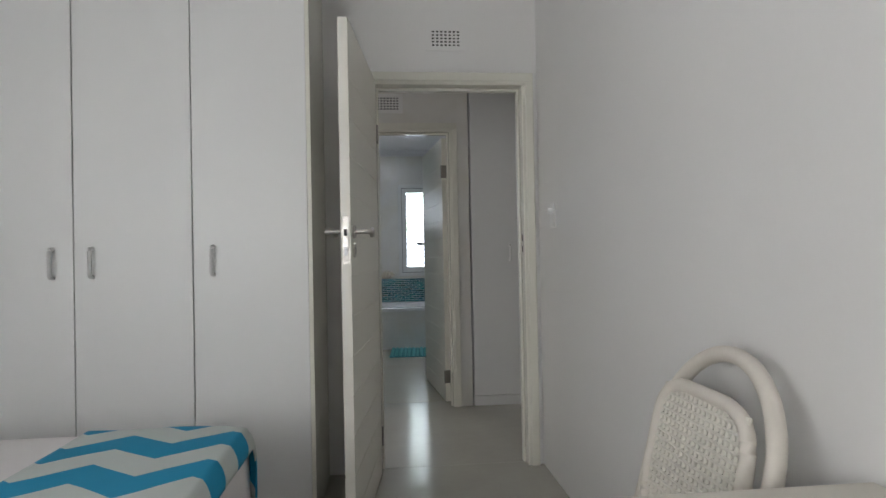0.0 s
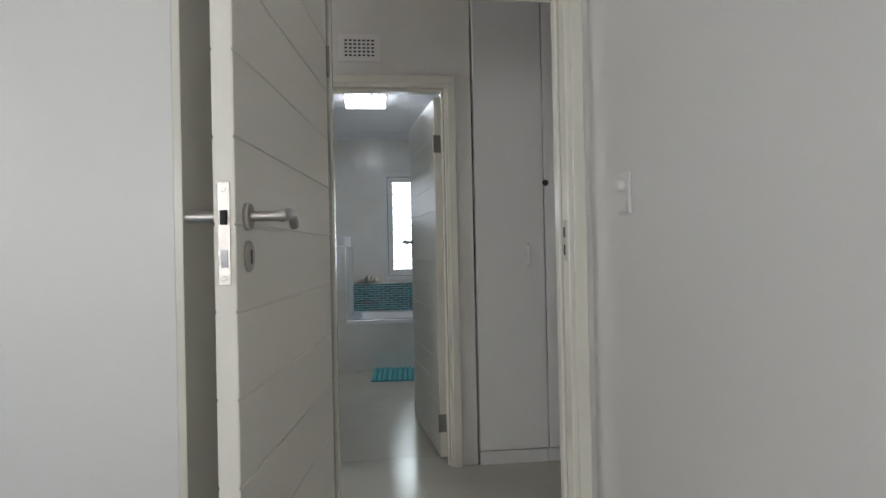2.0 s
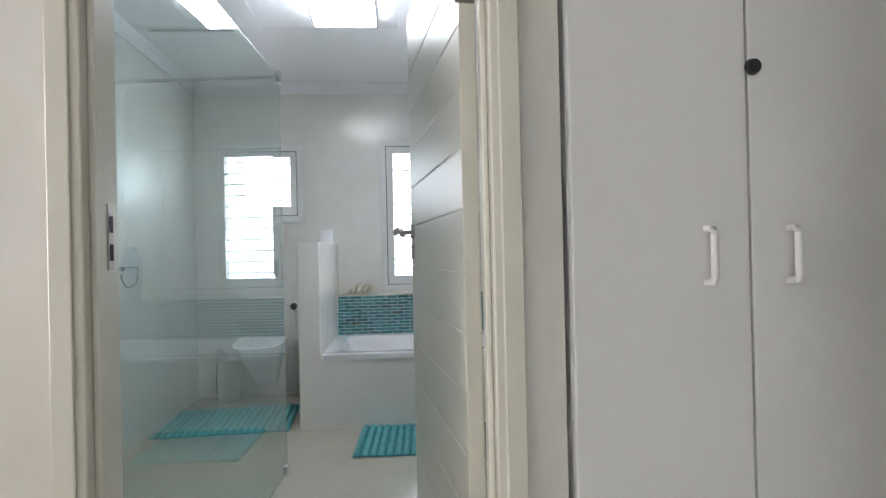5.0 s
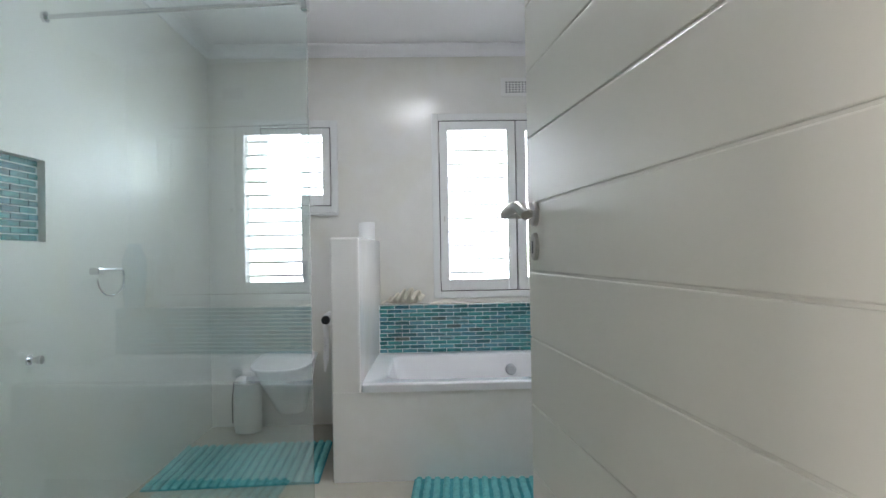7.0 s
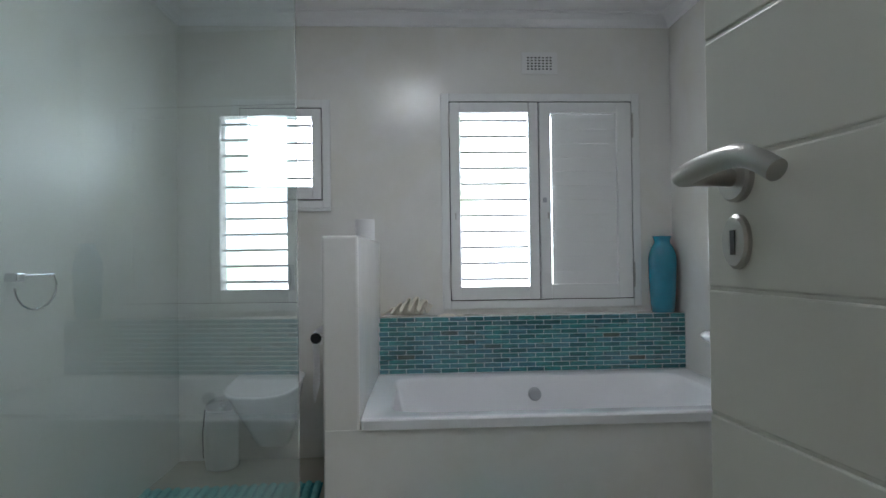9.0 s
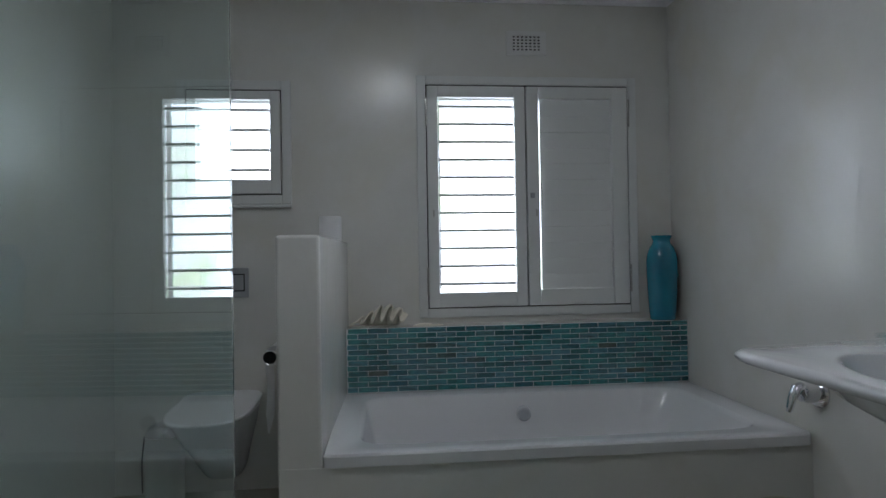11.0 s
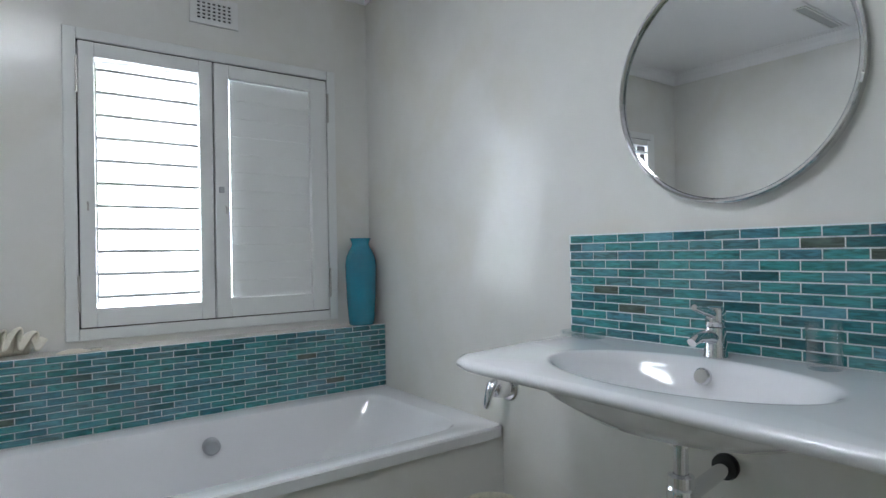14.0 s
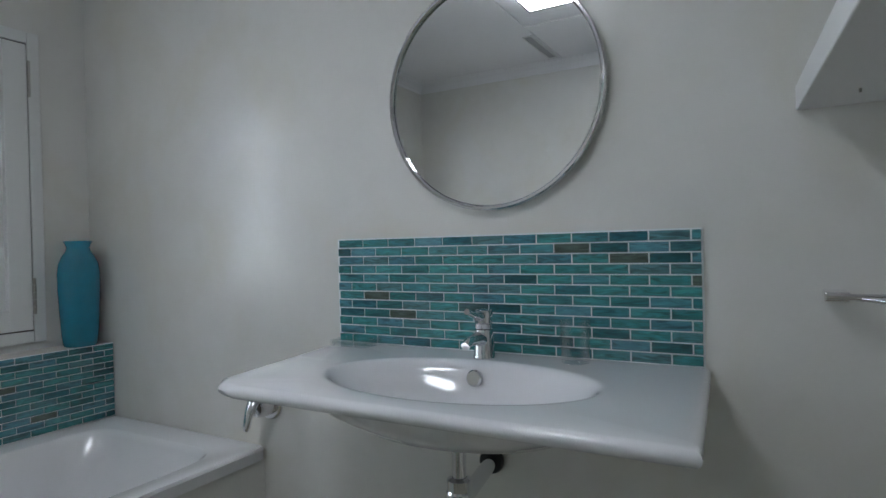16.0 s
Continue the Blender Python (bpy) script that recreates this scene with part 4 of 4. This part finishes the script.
# ---- basin wall ----
def basin():
    b = thing("washbasin", RX1, 6.37, 0.85, "wide white porcelain washbasin with an oval bowl", "washbasin")
    y0, y1, xw, zt = 5.805, 6.940, RX1 - 0.001, 0.908
    n = 96

    def edge(i):
        """Outline: straight back at the wall, bowed front."""
        q = 4 * i / n
        s, k = q % 1, int(q) % 4

        def front(u):
            y = 5.764 + (6.858 - 5.764) * u
            return (1.171 + 0.055 * max(0.0, (u - 0.93) / 0.07) ** 2, y)
        if k == 0:
            return front(s)
        fx = front(1)[0]
        if k == 1:
            return (fx + (xw - fx) * s, 6.858 + (y1 - 6.858) * s)
        if k == 2:
            return (xw, y1 + (y0 - y1) * s)
        fx = front(0)[0]
        return (xw + (fx - xw) * s, y0 + (5.764 - y0) * s)
    cx, cy = 1.455, 6.335

    def outline(z, inset):
        out = []
        for i in range(n):
            x, y = edge(i)
            dx, dy = (1.52 - x), (6.37 - y)
            out.append((x + (inset if dx > 0 else 0) * (1 if x < xw - 0.01 else 0), y + math.copysign(min(inset, abs(dy)), dy), z))
        return out

    def bowl(a, bb, z, sh=0.0):
        out = []
        for i in range(n):
            x, y = edge(i)
            t = math.atan2((y - cy) / 0.33, (x - cx) / 0.19)
            out.append((cx + sh + a * math.cos(t), cy + bb * math.sin(t), z))
        return out
    loops = [outline(zt - 0.038, 0.050), outline(zt - 0.036, 0.026), outline(zt - 0.031, 0.010), outline(zt - 0.022, 0.002), outline(zt - 0.014, 0.0), outline(zt - 0.007, 0.003), outline(zt - 0.002, 0.009), outline(zt, 0.018), bowl(0.222, 0.362, zt), bowl(0.212, 0.352, zt),
             bowl(0.205, 0.345, zt - 0.002), bowl(0.195, 0.335, zt - 0.008), bowl(0.18, 0.315, zt - 0.03), bowl(0.155, 0.27, zt - 0.075, 0.01), bowl(0.10, 0.18, zt - 0.115, 0.015), bowl(0.022, 0.022, zt - 0.125, 0.02)]
    part("top", loft(loops, caps=False), M_PORC, b, smooth=True)
    under = [outline(zt - 0.0385, 0.051), bowl(0.235, 0.42, zt - 0.044), bowl(0.215, 0.36, zt - 0.075), bowl(0.16, 0.26, zt - 0.120, 0.01), bowl(0.04, 0.05, zt - 0.145, 0.02)]
    part("underside", loft(under, caps=False), M_PORC, b, smooth=True)
    m = Matrix.Translation((1.622, 6.36, 0.868)) @ Matrix.Rotation(radians(-75), 4, "Y")
    part("overflow", lathe([(0, 0.010), (0.018, 0.010), (0.022, 0.006), (0.0225, -0.004)], 28, m=m), M_CHROME, b, "round chrome overflow cover")
    part("waste", lathe([(0, 0.004), (0.02, 0.004), (0.021, 0.0), (0.021, -0.02)], 24, m=pose(1.475, 6.335, 0.784)), M_CHROME, b)


basin()

tp = thing("basin_tap", 1.705, 6.37, 0.908, "chrome single-lever basin tap", "tap")
part("body", lathe([(0, 0.0), (0.031, 0.0), (0.031, 0.004), (0.029, 0.008), (0.025, 0.07), (0.024, 0.078), (0, 0.079)], 32, m=pose(1.705, 6.37, 0.9075)), M_CHROME, tp, smooth=True)
part("cap", lathe([(0.024, 0.0805), (0.025, 0.086), (0.025, 0.122), (0.022, 0.131), (0, 0.134)], 32, m=pose(1.705, 6.37, 0.9075)), M_CHROME, tp, smooth=True)
part("spout", tube([(1.70, 6.37, 0.955), (1.66, 6.37, 0.966), (1.615, 6.37, 0.966), (1.592, 6.37, 0.955)], [0.019, 0.017, 0.014, 0.012], 16), M_CHROME, tp, smooth=True)
part("lever", tube([(1.705, 6.37, 1.018), (1.675, 6.37, 1.026), (1.64, 6.37, 1.034), (1.605, 6.37, 1.044)], [0.017, 0.013, 0.010, 0.008], 14), M_CHROME, tp, smooth=True)

sd = thing("soap_dish", 1.735, 6.83, 0.908, "clear glass soap dish on the basin", "soap dish")
bm = box(1.685, 1.775, 6.765, 6.90, 0.9085, 0.916, 0.002)
for q in ((1.685, 1.693, 6.765, 6.90), (1.767, 1.775, 6.765, 6.90), (1.6935, 1.7665, 6.765, 6.773), (1.6935, 1.7665, 6.892, 6.90)):
    box(q[0], q[1], q[2], q[3], 0.9165, 0.930, 0.0015, bm=bm)
part("dish", bm, M_THIN, sd)
gl = thing("tumbler", 1.725, 6.12, 0.908, "clear glass tumbler on the basin", "tumbler")
part("glass", lathe([(0, 0.001), (0.034, 0.001), (0.036, 0.004), (0.039, 0.11), (0.0375, 0.111), (0.034, 0.018), (0.0, 0.014)], 36, m=pose(1.725, 6.12, 0.908)), M_THIN, gl, smooth=True)

tpz = thing("bottle_trap", 1.478, 6.335, 0.45, "chrome bottle trap and waste pipe under the basin", "trap")
part("tailpiece", lathe([(0.017, 0.76), (0.017, 0.655)], 24, m=pose(1.478, 6.335, 0)), M_CHROME, tpz, smooth=True)
part("collar", lathe([(0, 0.752), (0.028, 0.752), (0.029, 0.748), (0.029, 0.732), (0.02, 0.728)], 28, m=pose(1.478, 6.335, 0)), M_CHROME, tpz, "chrome rim collar")
part("nut", lathe([(0.018, 0.665), (0.03, 0.66), (0.03, 0.635), (0.033, 0.63)], 28, m=pose(1.478, 6.335, 0)), M_CHROME, tpz)
part("bottle", lathe([(0.033, 0.63), (0.034, 0.62), (0.034, 0.48), (0.03, 0.465), (0, 0.46)], 28, m=pose(1.478, 6.335, 0)), M_CHROME, tpz, smooth=True)
part("waste_pipe", tube([(1.51, 6.34, 0.60), (1.775, 6.385, 0.60)], 0.020, 16), M_CHROME, tpz, smooth=True)
part("wall_collar", lathe([(0.017, 0.0), (0.034, 0.0), (0.036, 0.01), (0.034, 0.022), (0.017, 0.022)], 28, m=pose(RX1 - 0.0005, 6.385, 0.60, 0, -90, 0)), M_BLACK, tpz, "black rubber wall collar")

bmx = thing("bath_mixer", RX1, 7.24, 0.655, "chrome wall-mounted bath mixer", "bath mixer")
BY = 7.262
part("flange", lathe([(0, 0), (0.056, 0), (0.056, 0.006), (0.050, 0.014), (0, 0.014)], 32, m=pose(RX1 - 0.0005, BY, 0.664, 0, -90, 0)), M_CHROME, bmx)
part("body", lathe([(0.038, 0.0145), (0.037, 0.055), (0.030, 0.075), (0.0, 0.080)], 28, m=pose(RX1 - 0.0005, BY, 0.664, 0, -90, 0)), M_CHROME, bmx, smooth=True)
bm = tube([(1.714, BY, 0.690), (1.694, BY, 0.682), (1.678, BY, 0.652), (1.664, BY, 0.608), (1.660, BY, 0.596)], [0.016, 0.018, 0.014, 0.011, 0.007], 14)
for q in bm.verts:
    q.co.y = BY + (q.co.y - BY) * 1.35
part("lever", bm, M_CHROME, bmx, smooth=True)

mi = thing("round_mirror", RX1, 6.372, 1.31, "round wall mirror with a thin chrome frame", "mirror")
MC = (RX1, 6.366, 1.647)
part("mirror_glass", lathe([(0, 0.018), (0.318, 0.018), (0.320, 0.012), (0.320, 0.004)], 96, m=pose(MC[0], MC[1], MC[2], 0, -90, 0)), M_MIRROR, mi)
part("frame", lathe([(0.319, 0.001), (0.319, 0.026), (0.323, 0.030), (0.329, 0.030), (0.333, 0.024), (0.333, 0.001)], 96, m=pose(MC[0], MC[1], MC[2], 0, -90, 0)), M_CHROME, mi, "thin chrome ring", smooth=False)
for s in (-1, 1):
    bm = bmesh.new()
    for k in range(26):
        a = radians(38 + k * 1.75)
        y, z = MC[1] + s * 0.335 * math.cos(a), MC[2] + 0.335 * math.sin(a)
        bmesh.ops.create_icosphere(bm, subdivisions=1, radius=0.0052, matrix=Matrix.Translation((RX1 - 0.02, y, z)))
    part("bead_chain", bm, M_STEEL, mi, "beaded metal hanging chain")

shf = thing("wall_shelf", RX1, 5.3, 1.50, "thick white floating shelf", "shelf")
bm = box(1.05, RX1 - 0.0005, 4.90, 5.622, 1.500, 1.556, 0.003)
for q in bm.verts:
    if q.co.x < 1.3:
        q.co.y -= 0.052
part("board", bm, M_BOARD, shf)
part("screw", tube([(1.62, 5.52, 1.4995), (1.62, 5.52, 1.492)], 0.003, 8), M_STEEL, shf)
tr2 = thing("towel_rail", RX1, 5.3, 1.09, "chrome double towel rail on the wall", "towel rail")
part("mount", box(1.70, RX1 - 0.0005, 5.535, 5.58, 1.082, 1.102, 0.003), M_CHROME, tr2)
part("mount", box(1.70, RX1 - 0.0005, 4.95, 4.995, 1.082, 1.102, 0.003), M_CHROME, tr2)
part("bar", tube([(1.70, 5.575, 1.092), (1.70, 4.955, 1.092)], 0.007, 12), M_CHROME, tr2, smooth=True)
part("bar", tube([(1.755, 5.565, 1.092), (1.64, 5.46, 1.086), (1.63, 4.955, 1.086)], 0.006, 12), M_CHROME, tr2, smooth=True)

bn = thing("waste_bin", 1.535, 7.09, 0.0, "cream woven waste bin below the basin", "bin")
part("body", lathe([(0, 0.0), (0.08, 0.0), (0.085, 0.01), (0.10, 0.32), (0.102, 0.325), (0.098, 0.328), (0.094, 0.32), (0.08, 0.02), (0, 0.015)], 40, m=pose(1.535, 7.09, 0)), M_PEBBLE, bn)

cls = thing("ceiling_light", 0.225, 6.64, CEIL, "square ceiling light with a glowing white panel", "ceiling light")
LX0, LX1, LY0, LY1, LZ = 0.035, 0.415, 6.42, 6.89, 2.555
part("diffuser", box(LX0 + 0.008, LX1 - 0.008, LY0 + 0.008, LY1 - 0.008, LZ, CEIL - 0.012, 0.004), M_LAMP, cls, "glowing white diffuser")
bm = bmesh.new()
for (a0, a1, fixed, ax) in ((LX0, LX1, LY0, "x"), (LX0, LX1, LY1 - 0.006, "x"), (LY0 + 0.006, LY1 - 0.006, LX0, "y"), (LY0 + 0.006, LY1 - 0.006, LX1 - 0.006, "y")):
    def strip(u0, u1, z0, z1):
        if ax == "x":
            box(u0, u1, fixed, fixed + 0.006, z0, z1, bm=bm)
        else:
            box(fixed, fixed + 0.006, u0, u1, z0, z1, bm=bm)
    strip(a0, a1, LZ - 0.002, LZ + 0.012)
    strip(a0, a1, CEIL - 0.02, CEIL - 0.0005)
    for k in range(7):
        u = a0 + (a1 - a0 - 0.018) * k / 6
        strip(u, u + 0.018, LZ + 0.012, CEIL - 0.02)
part("frame", bm, M_DARK, cls, "dark metal frame with square cut-outs")


cvt = thing("ceiling_vent", -0.77, 7.11, CEIL, "narrow grey slot vent in the bathroom ceiling", "vent")
bm = bmesh.new()
for q in ((-1.04, -0.50, 7.075, 7.085), (-1.04, -0.50, 7.137, 7.147), (-1.04, -1.03, 7.0855, 7.1365), (-0.51, -0.50, 7.0855, 7.1365)):
    box(q[0], q[1], q[2], q[3], CEIL - 0.008, CEIL - 0.0005, bm=bm)
part("frame", bm, M_TRIM, cvt)
part("slot", box(-1.0295, -0.5105, 7.0855, 7.1365, CEIL - 0.004, CEIL - 0.0008), M_GREYPL, cvt, "grey slotted insert")


# ---- hall cupboards ----
def cupboard(name, x0, x1, handle, knob):
    o = thing(name, (x0 + x1) / 2, 4.598, 0, "tall white hall cupboard with a plain door", "cupboard", group="hall cupboards")
    part("body", box(x0 + 0.0012, x1 - 0.0012, 4.479, 4.598, 0.075, 2.60, 0.0), M_BOARD, o)
    part("plinth", box(x0 + 0.0012, x1 - 0.0012, 4.472, 4.59, 0.0, 0.072, 0.0), M_BOARD, o)
    dr = part("door", box(x0 + 0.003, x1 - 0.0015, 4.455, 4.475, 0.082, 2.59, 0.002), M_BOARD, o)
    pts = [(handle, 4.4555, 1.215), (handle, 4.429, 1.212), (handle, 4.423, 1.203), (handle, 4.423, 1.115), (handle, 4.429, 1.105), (handle, 4.4555, 1.102)]
    part("handle", tube(pts, 0.008, 10), M_PLASTIC, dr, "white plastic D handle", smooth=True)
    if knob:
        part("latch", lathe([(0, 0.018), (0.011, 0.016), (0.013, 0.006), (0.009, 0.0)], 20, m=along_y(1.249, 4.4545, 1.553) @ Matrix.Diagonal((1.35, 1.35, 1, 1))), M_BLACK, dr, "small round dark catch")


cupboard("hall_cupboard", 0.853, 1.239, 1.143, False)
cupboard("hall_cupboard", 1.240, 1.62, 1.325, True)
cupboard("hall_cupboard", 1.621, 2.005, 1.91, False)
cupboard("hall_cupboard", 2.006, 2.395, 2.10, False)


# ---- bedroom ----
def wardrobe(x0, x1, handle, last):
    o = thing("wardrobe", (x0 + x1) / 2, 3.18, 0, "tall white built-in wardrobe unit with a plain door", "wardrobe", group="bedroom wardrobes")
    part("carcass", box(x0 + 0.001, x1 - 0.001, 2.645, 3.188, 0.0, 2.615, 0.0), M_BOARD, o)
    dr = part("door", box(x0 + 0.002, x1 - (0.018 if last else 0.002), 2.62, 2.642, 0.08, 2.60, 0.0018), M_BOARD, o)
    if last:
        part("side_panel", box(x1 - 0.016, x1 + 0.002, 2.612, 3.187, 0.0, 2.616, 0.002), M_GLOSS, o, "cream side panel")
    pts = [(handle, 2.621, 1.208), (handle, 2.598, 1.206), (handle, 2.592, 1.198), (handle, 2.592, 1.098), (handle, 2.598, 1.09), (handle, 2.621, 1.088)]
    part("handle", tube(pts, 0.009, 10), M_HANDLE, dr, "pale grey D handle", smooth=True)


wardrobe(-0.612, -0.112, -0.528, True)
wardrobe(-1.093, -0.613, -1.018, False)
wardrobe(-1.574, -1.094, -1.176, False)
wardrobe(-2.055, -1.575, -1.99, False)

bd = thing("bed", -1.1, 1.2, 0.0, "bed made up with a white bedspread", "bed")
part("base", box(-1.93, -0.27, 0.12, 2.12, 0.0, 0.30, 0.01), M_LINEN, bd)
bm = box(-1.97, -0.29, 0.08, 2.13, 0.302, 0.578, 0.06, 5)
part("mattress", bm, M_LINEN, bd, smooth=True)
# skirt of the spread, hanging with soft folds
bm = bmesh.new()
cols = []
path = [(-0.284, 0.1 + 0.02 * i) for i in range(101)] + [(-0.284 - 0.02 * i, 2.13) for i in range(1, 88)]
for i, (x, y) in enumerate(path):
    side = i < 101
    w = 0.010 * math.sin(i * 0.55) + 0.006 * math.sin(i * 0.23 + 1)
    col = []
    for q, z in ((0, 0.53), (0.35, 0.42), (0.7, 0.28), (1, 0.06)):
        d = 0.004 + q * (0.03 + w)
        col.append(bm.verts.new((x + d, y, z) if side else (x, y + d * 0.6, z)))
    cols.append(col)
for a, b in zip(cols, cols[1:]):
    for k in range(3):
        bm.faces.new((a[k], b[k], b[k + 1], a[k + 1]))
sk = part("bedspread_skirt", bm, M_LINEN, bd, smooth=True)
sk.modifiers.new("thick", "SOLIDIFY").thickness = 0.004

th = thing("chevron_throw", -0.5, 1.6, 0.59, "turquoise and pale grey chevron throw on the bed", "throw")
bm = bmesh.new()
uvl = bm.loops.layers.uv.new("UVMap")
rows, NU, NV = [], 44, 70
for i in range(NU + 1):
    row = []
    for k in range(NV + 1):
        u, q = -0.80 + 0.59 * i / NU, 0.62 + 1.70 * k / NV
        x, y, z = u, q, 0.584
        ex, ey = u + 0.295, q - 2.09 + 0.9 * max(0.0, u + 0.42) ** 1.5
        if ex > 0:
            x, z = -0.295 + 0.05 * math.sin(min(ex / 0.05, 1.5)), z - max(0, ex - 0.02) * 0.95
        if ey > 0:
            y, z = y - ey + 0.065 * math.sin(min(ey / 0.065, 1.5)), z - max(0, ey - 0.03) * 0.95
        z += 0.006 * noise.noise((u * 5, q * 5, 0)) + 0.004
        row.append((bm.verts.new((x + 0.004, y, z)), (u, q)))
    rows.append(row)
for i in range(NU):
    for k in range(NV):
        c4 = (rows[i][k], rows[i + 1][k], rows[i + 1][k + 1], rows[i][k + 1])
        fc = bm.faces.new([a[0] for a in c4])
        for lp, a in zip(fc.loops, c4):
            lp[uvl].uv = a[1]
tw = part("cloth", bm, M_THROW, th, smooth=True)
tw.modifiers.new("thick", "SOLIDIFY").thickness = 0.006

dk = thing("desk", 0.75, 0.5, 0.0, "whitewashed wooden desk against the wall", "desk")
part("top", box(0.452, 1.04, 0.15, 0.965, 0.722, 0.750, 0.004), M_DESK, dk)
part("apron", box(0.49, 1.03, 0.19, 0.93, 0.62, 0.7215, 0.003), M_DESK, dk)
for x in (0.49, 0.985):
    for y in (0.19, 0.885):
        part("leg", box(x, x + 0.045, y, y + 0.045, 0.0, 0.6195, 0.003), M_DESK, dk)

ch = thing("cane_chair", 0.80, 1.22, 0.0, "whitewashed folding cane chair with a hooped back", "chair")
CY, HW = 1.275, 0.226
hoop = [(0.80, CY - HW, 0.02), (0.84, CY - HW, 0.45)]
for i in range(25):
    a = math.pi * i / 24
    hoop.append((0.905 + 0.075 * math.sin(a), CY - HW * math.cos(a), 0.69 + 0.228 * math.sin(a)))
hoop += [(0.84, CY + HW, 0.45), (0.80, CY + HW, 0.02)]
part("hoop_frame", tube(hoop, 0.019, 14), M_CANE, ch, "thick bent cane hoop", smooth=True)


def back_pt(u, v):
    """A place on the leaning back: u across, v up."""
    return (0.835 + 0.075 * v, CY + u, 0.50 + 0.335 * v)


rim = []
for i in range(40):
    a = 2 * math.pi * i / 40
    co, si = math.cos(a), math.sin(a)
    rim.append(back_pt(0.185 * math.copysign(abs(co) ** 0.5, co), 0.5 + 0.5 * math.copysign(abs(si) ** 0.5, si)))
part("back_frame", tube(rim, 0.016, 12, closed=True), M_CANE, ch, smooth=True)
bm = bmesh.new()
for i in range(18):
    u = -0.168 + 0.336 * i / 17
    tube([back_pt(u, 0.03), back_pt(u, 0.97)], 0.0056, 6, bm=bm)
for k in range(18):
    q = 0.04 + 0.92 * k / 17
    tube([back_pt(-0.172, q), back_pt(0.172, q)], 0.0054, 6, bm=bm)
tagged(part("woven_back", bm, M_WEAVE, ch, "open woven cane"), kind="stuff")
part("seat", box(0.44, 0.84, CY - 0.21, CY + 0.21, 0.44, 0.47, 0.012), M_WEAVE, ch)
for s in (-1, 1):
    part("front_leg", tube([(0.845, CY + s * 0.225, 0.02), (0.62, CY + s * 0.225, 0.435)], 0.015, 10), M_CANE, ch, smooth=True)
    part("stretcher", tube([(0.46, CY + s * 0.2, 0.43), (0.46, CY + s * 0.2, 0.012)], 0.015, 10), M_CANE, ch, smooth=True)

sw = thing("light_switch", BX1, 2.90, 1.32, "white rocker light switch on the bedroom wall", "light switch")
part("plate", box(BX1 - 0.010, BX1 - 0.0005, 2.864, 2.938, 1.278, 1.400, 0.004, 3), M_PLASTIC, sw)
part("rocker", box(BX1 - 0.015, BX1 - 0.0105, 2.872, 2.930, 1.285, 1.310, 0.002), M_PLASTIC, sw)
part("dimmer_knob", lathe([(0, 0.022), (0.012, 0.022), (0.0145, 0.018), (0.0155, 0.0)], 24, m=pose(BX1 - 0.0105, 2.901, 1.362, 0, -90, 0)), M_PLASTIC, sw, smooth=True)


# ---- mosaic tiles, piece by piece ----
def mosaic(parent, width, rows, pitch, rowh, place, seed):
    """Brick-bond glass strips; place(u, v) sets a tile's corner matrix in the wall plane."""
    rng = random.Random(seed)
    g = 0.0040
    cache = {}
    for r in range(rows):
        start = -(pitch * 0.5 if r % 2 else 0.0) - 0.045
        k = 0
        while True:
            a, b = start + k * pitch, start + (k + 1) * pitch
            k += 1
            if a >= width:
                break
            a, b = max(a, 0.0), min(b, width)
            w = round(b - a - g, 4)
            if w < 0.008:
                continue
            if w not in cache:
                bm = box(-w / 2, w / 2, -0.0028, 0.0, -rowh / 2 + g / 2, rowh / 2 - g / 2)
                bmesh.ops.bevel(bm, geom=[e for e in bm.edges if all(abs(q.co.y + 0.0028) < 1e-6 for q in e.verts)], offset=0.0007, segments=1, affect="EDGES")
                me = bpy.data.meshes.new("tile")
                bm.to_mesh(me)
                bm.free()
                me.materials.append(M_TILE)
                cache[w] = me
            ob = new("tile", cache[w])
            ob.parent = parent
            ob.matrix_parent_inverse = parent.matrix_basis.inverted()
            ob.matrix_basis = place((a + b) / 2, (r + 0.5) * rowh) @ pose(0, rng.uniform(-.0004, .0004), 0, rng.uniform(-1.2, 1.2), rng.uniform(-.15, .15), rng.uniform(-.8, .8))


sp1 = thing("bath_splashback", 0.88, LY, 0.51, "teal glass mosaic strip above the bath", "splashback", kind="structure")
part("grout", box(0.0075, RX1 - 0.0015, LY - 0.0035, LY + 0.0005, 0.508, 0.828), M_GROUT, sp1)
mosaic(sp1, 1.769, 12, 0.0985, 0.0265, lambda u, q: pose(0.009 + u, LY - 0.0037, 0.5095 + q), 3)
sp2 = thing("basin_splashback", RX1, 6.376, 0.91, "teal glass mosaic panel above the basin", "splashback", kind="structure")
part("grout", box(RX1 - 0.0035, RX1 - 0.0005, 5.818, 6.934, 0.909, 1.246), M_GROUT, sp2)
mosaic(sp2, 1.112, 12, 0.0985, 0.0278, lambda u, q: pose(RX1 - 0.0037, 6.932 - u, 0.9105 + q, 0, 0, -90), 8)
sp3 = thing("niche_lining", RX0 - 0.1, 6.33, 1.245, "teal glass mosaic lining of the shower niche", "splashback", kind="structure")
part("grout", box(RX0 - 0.040, RX0 - 0.030, 6.05, 6.61, 1.245, 1.565), M_GROUT, sp3)
mosaic(sp3, 0.556, 12, 0.0985, 0.0265, lambda u, q: pose(RX0 - 0.0298, 6.052 + u, 1.2462 + q, 0, 0, 90), 5)
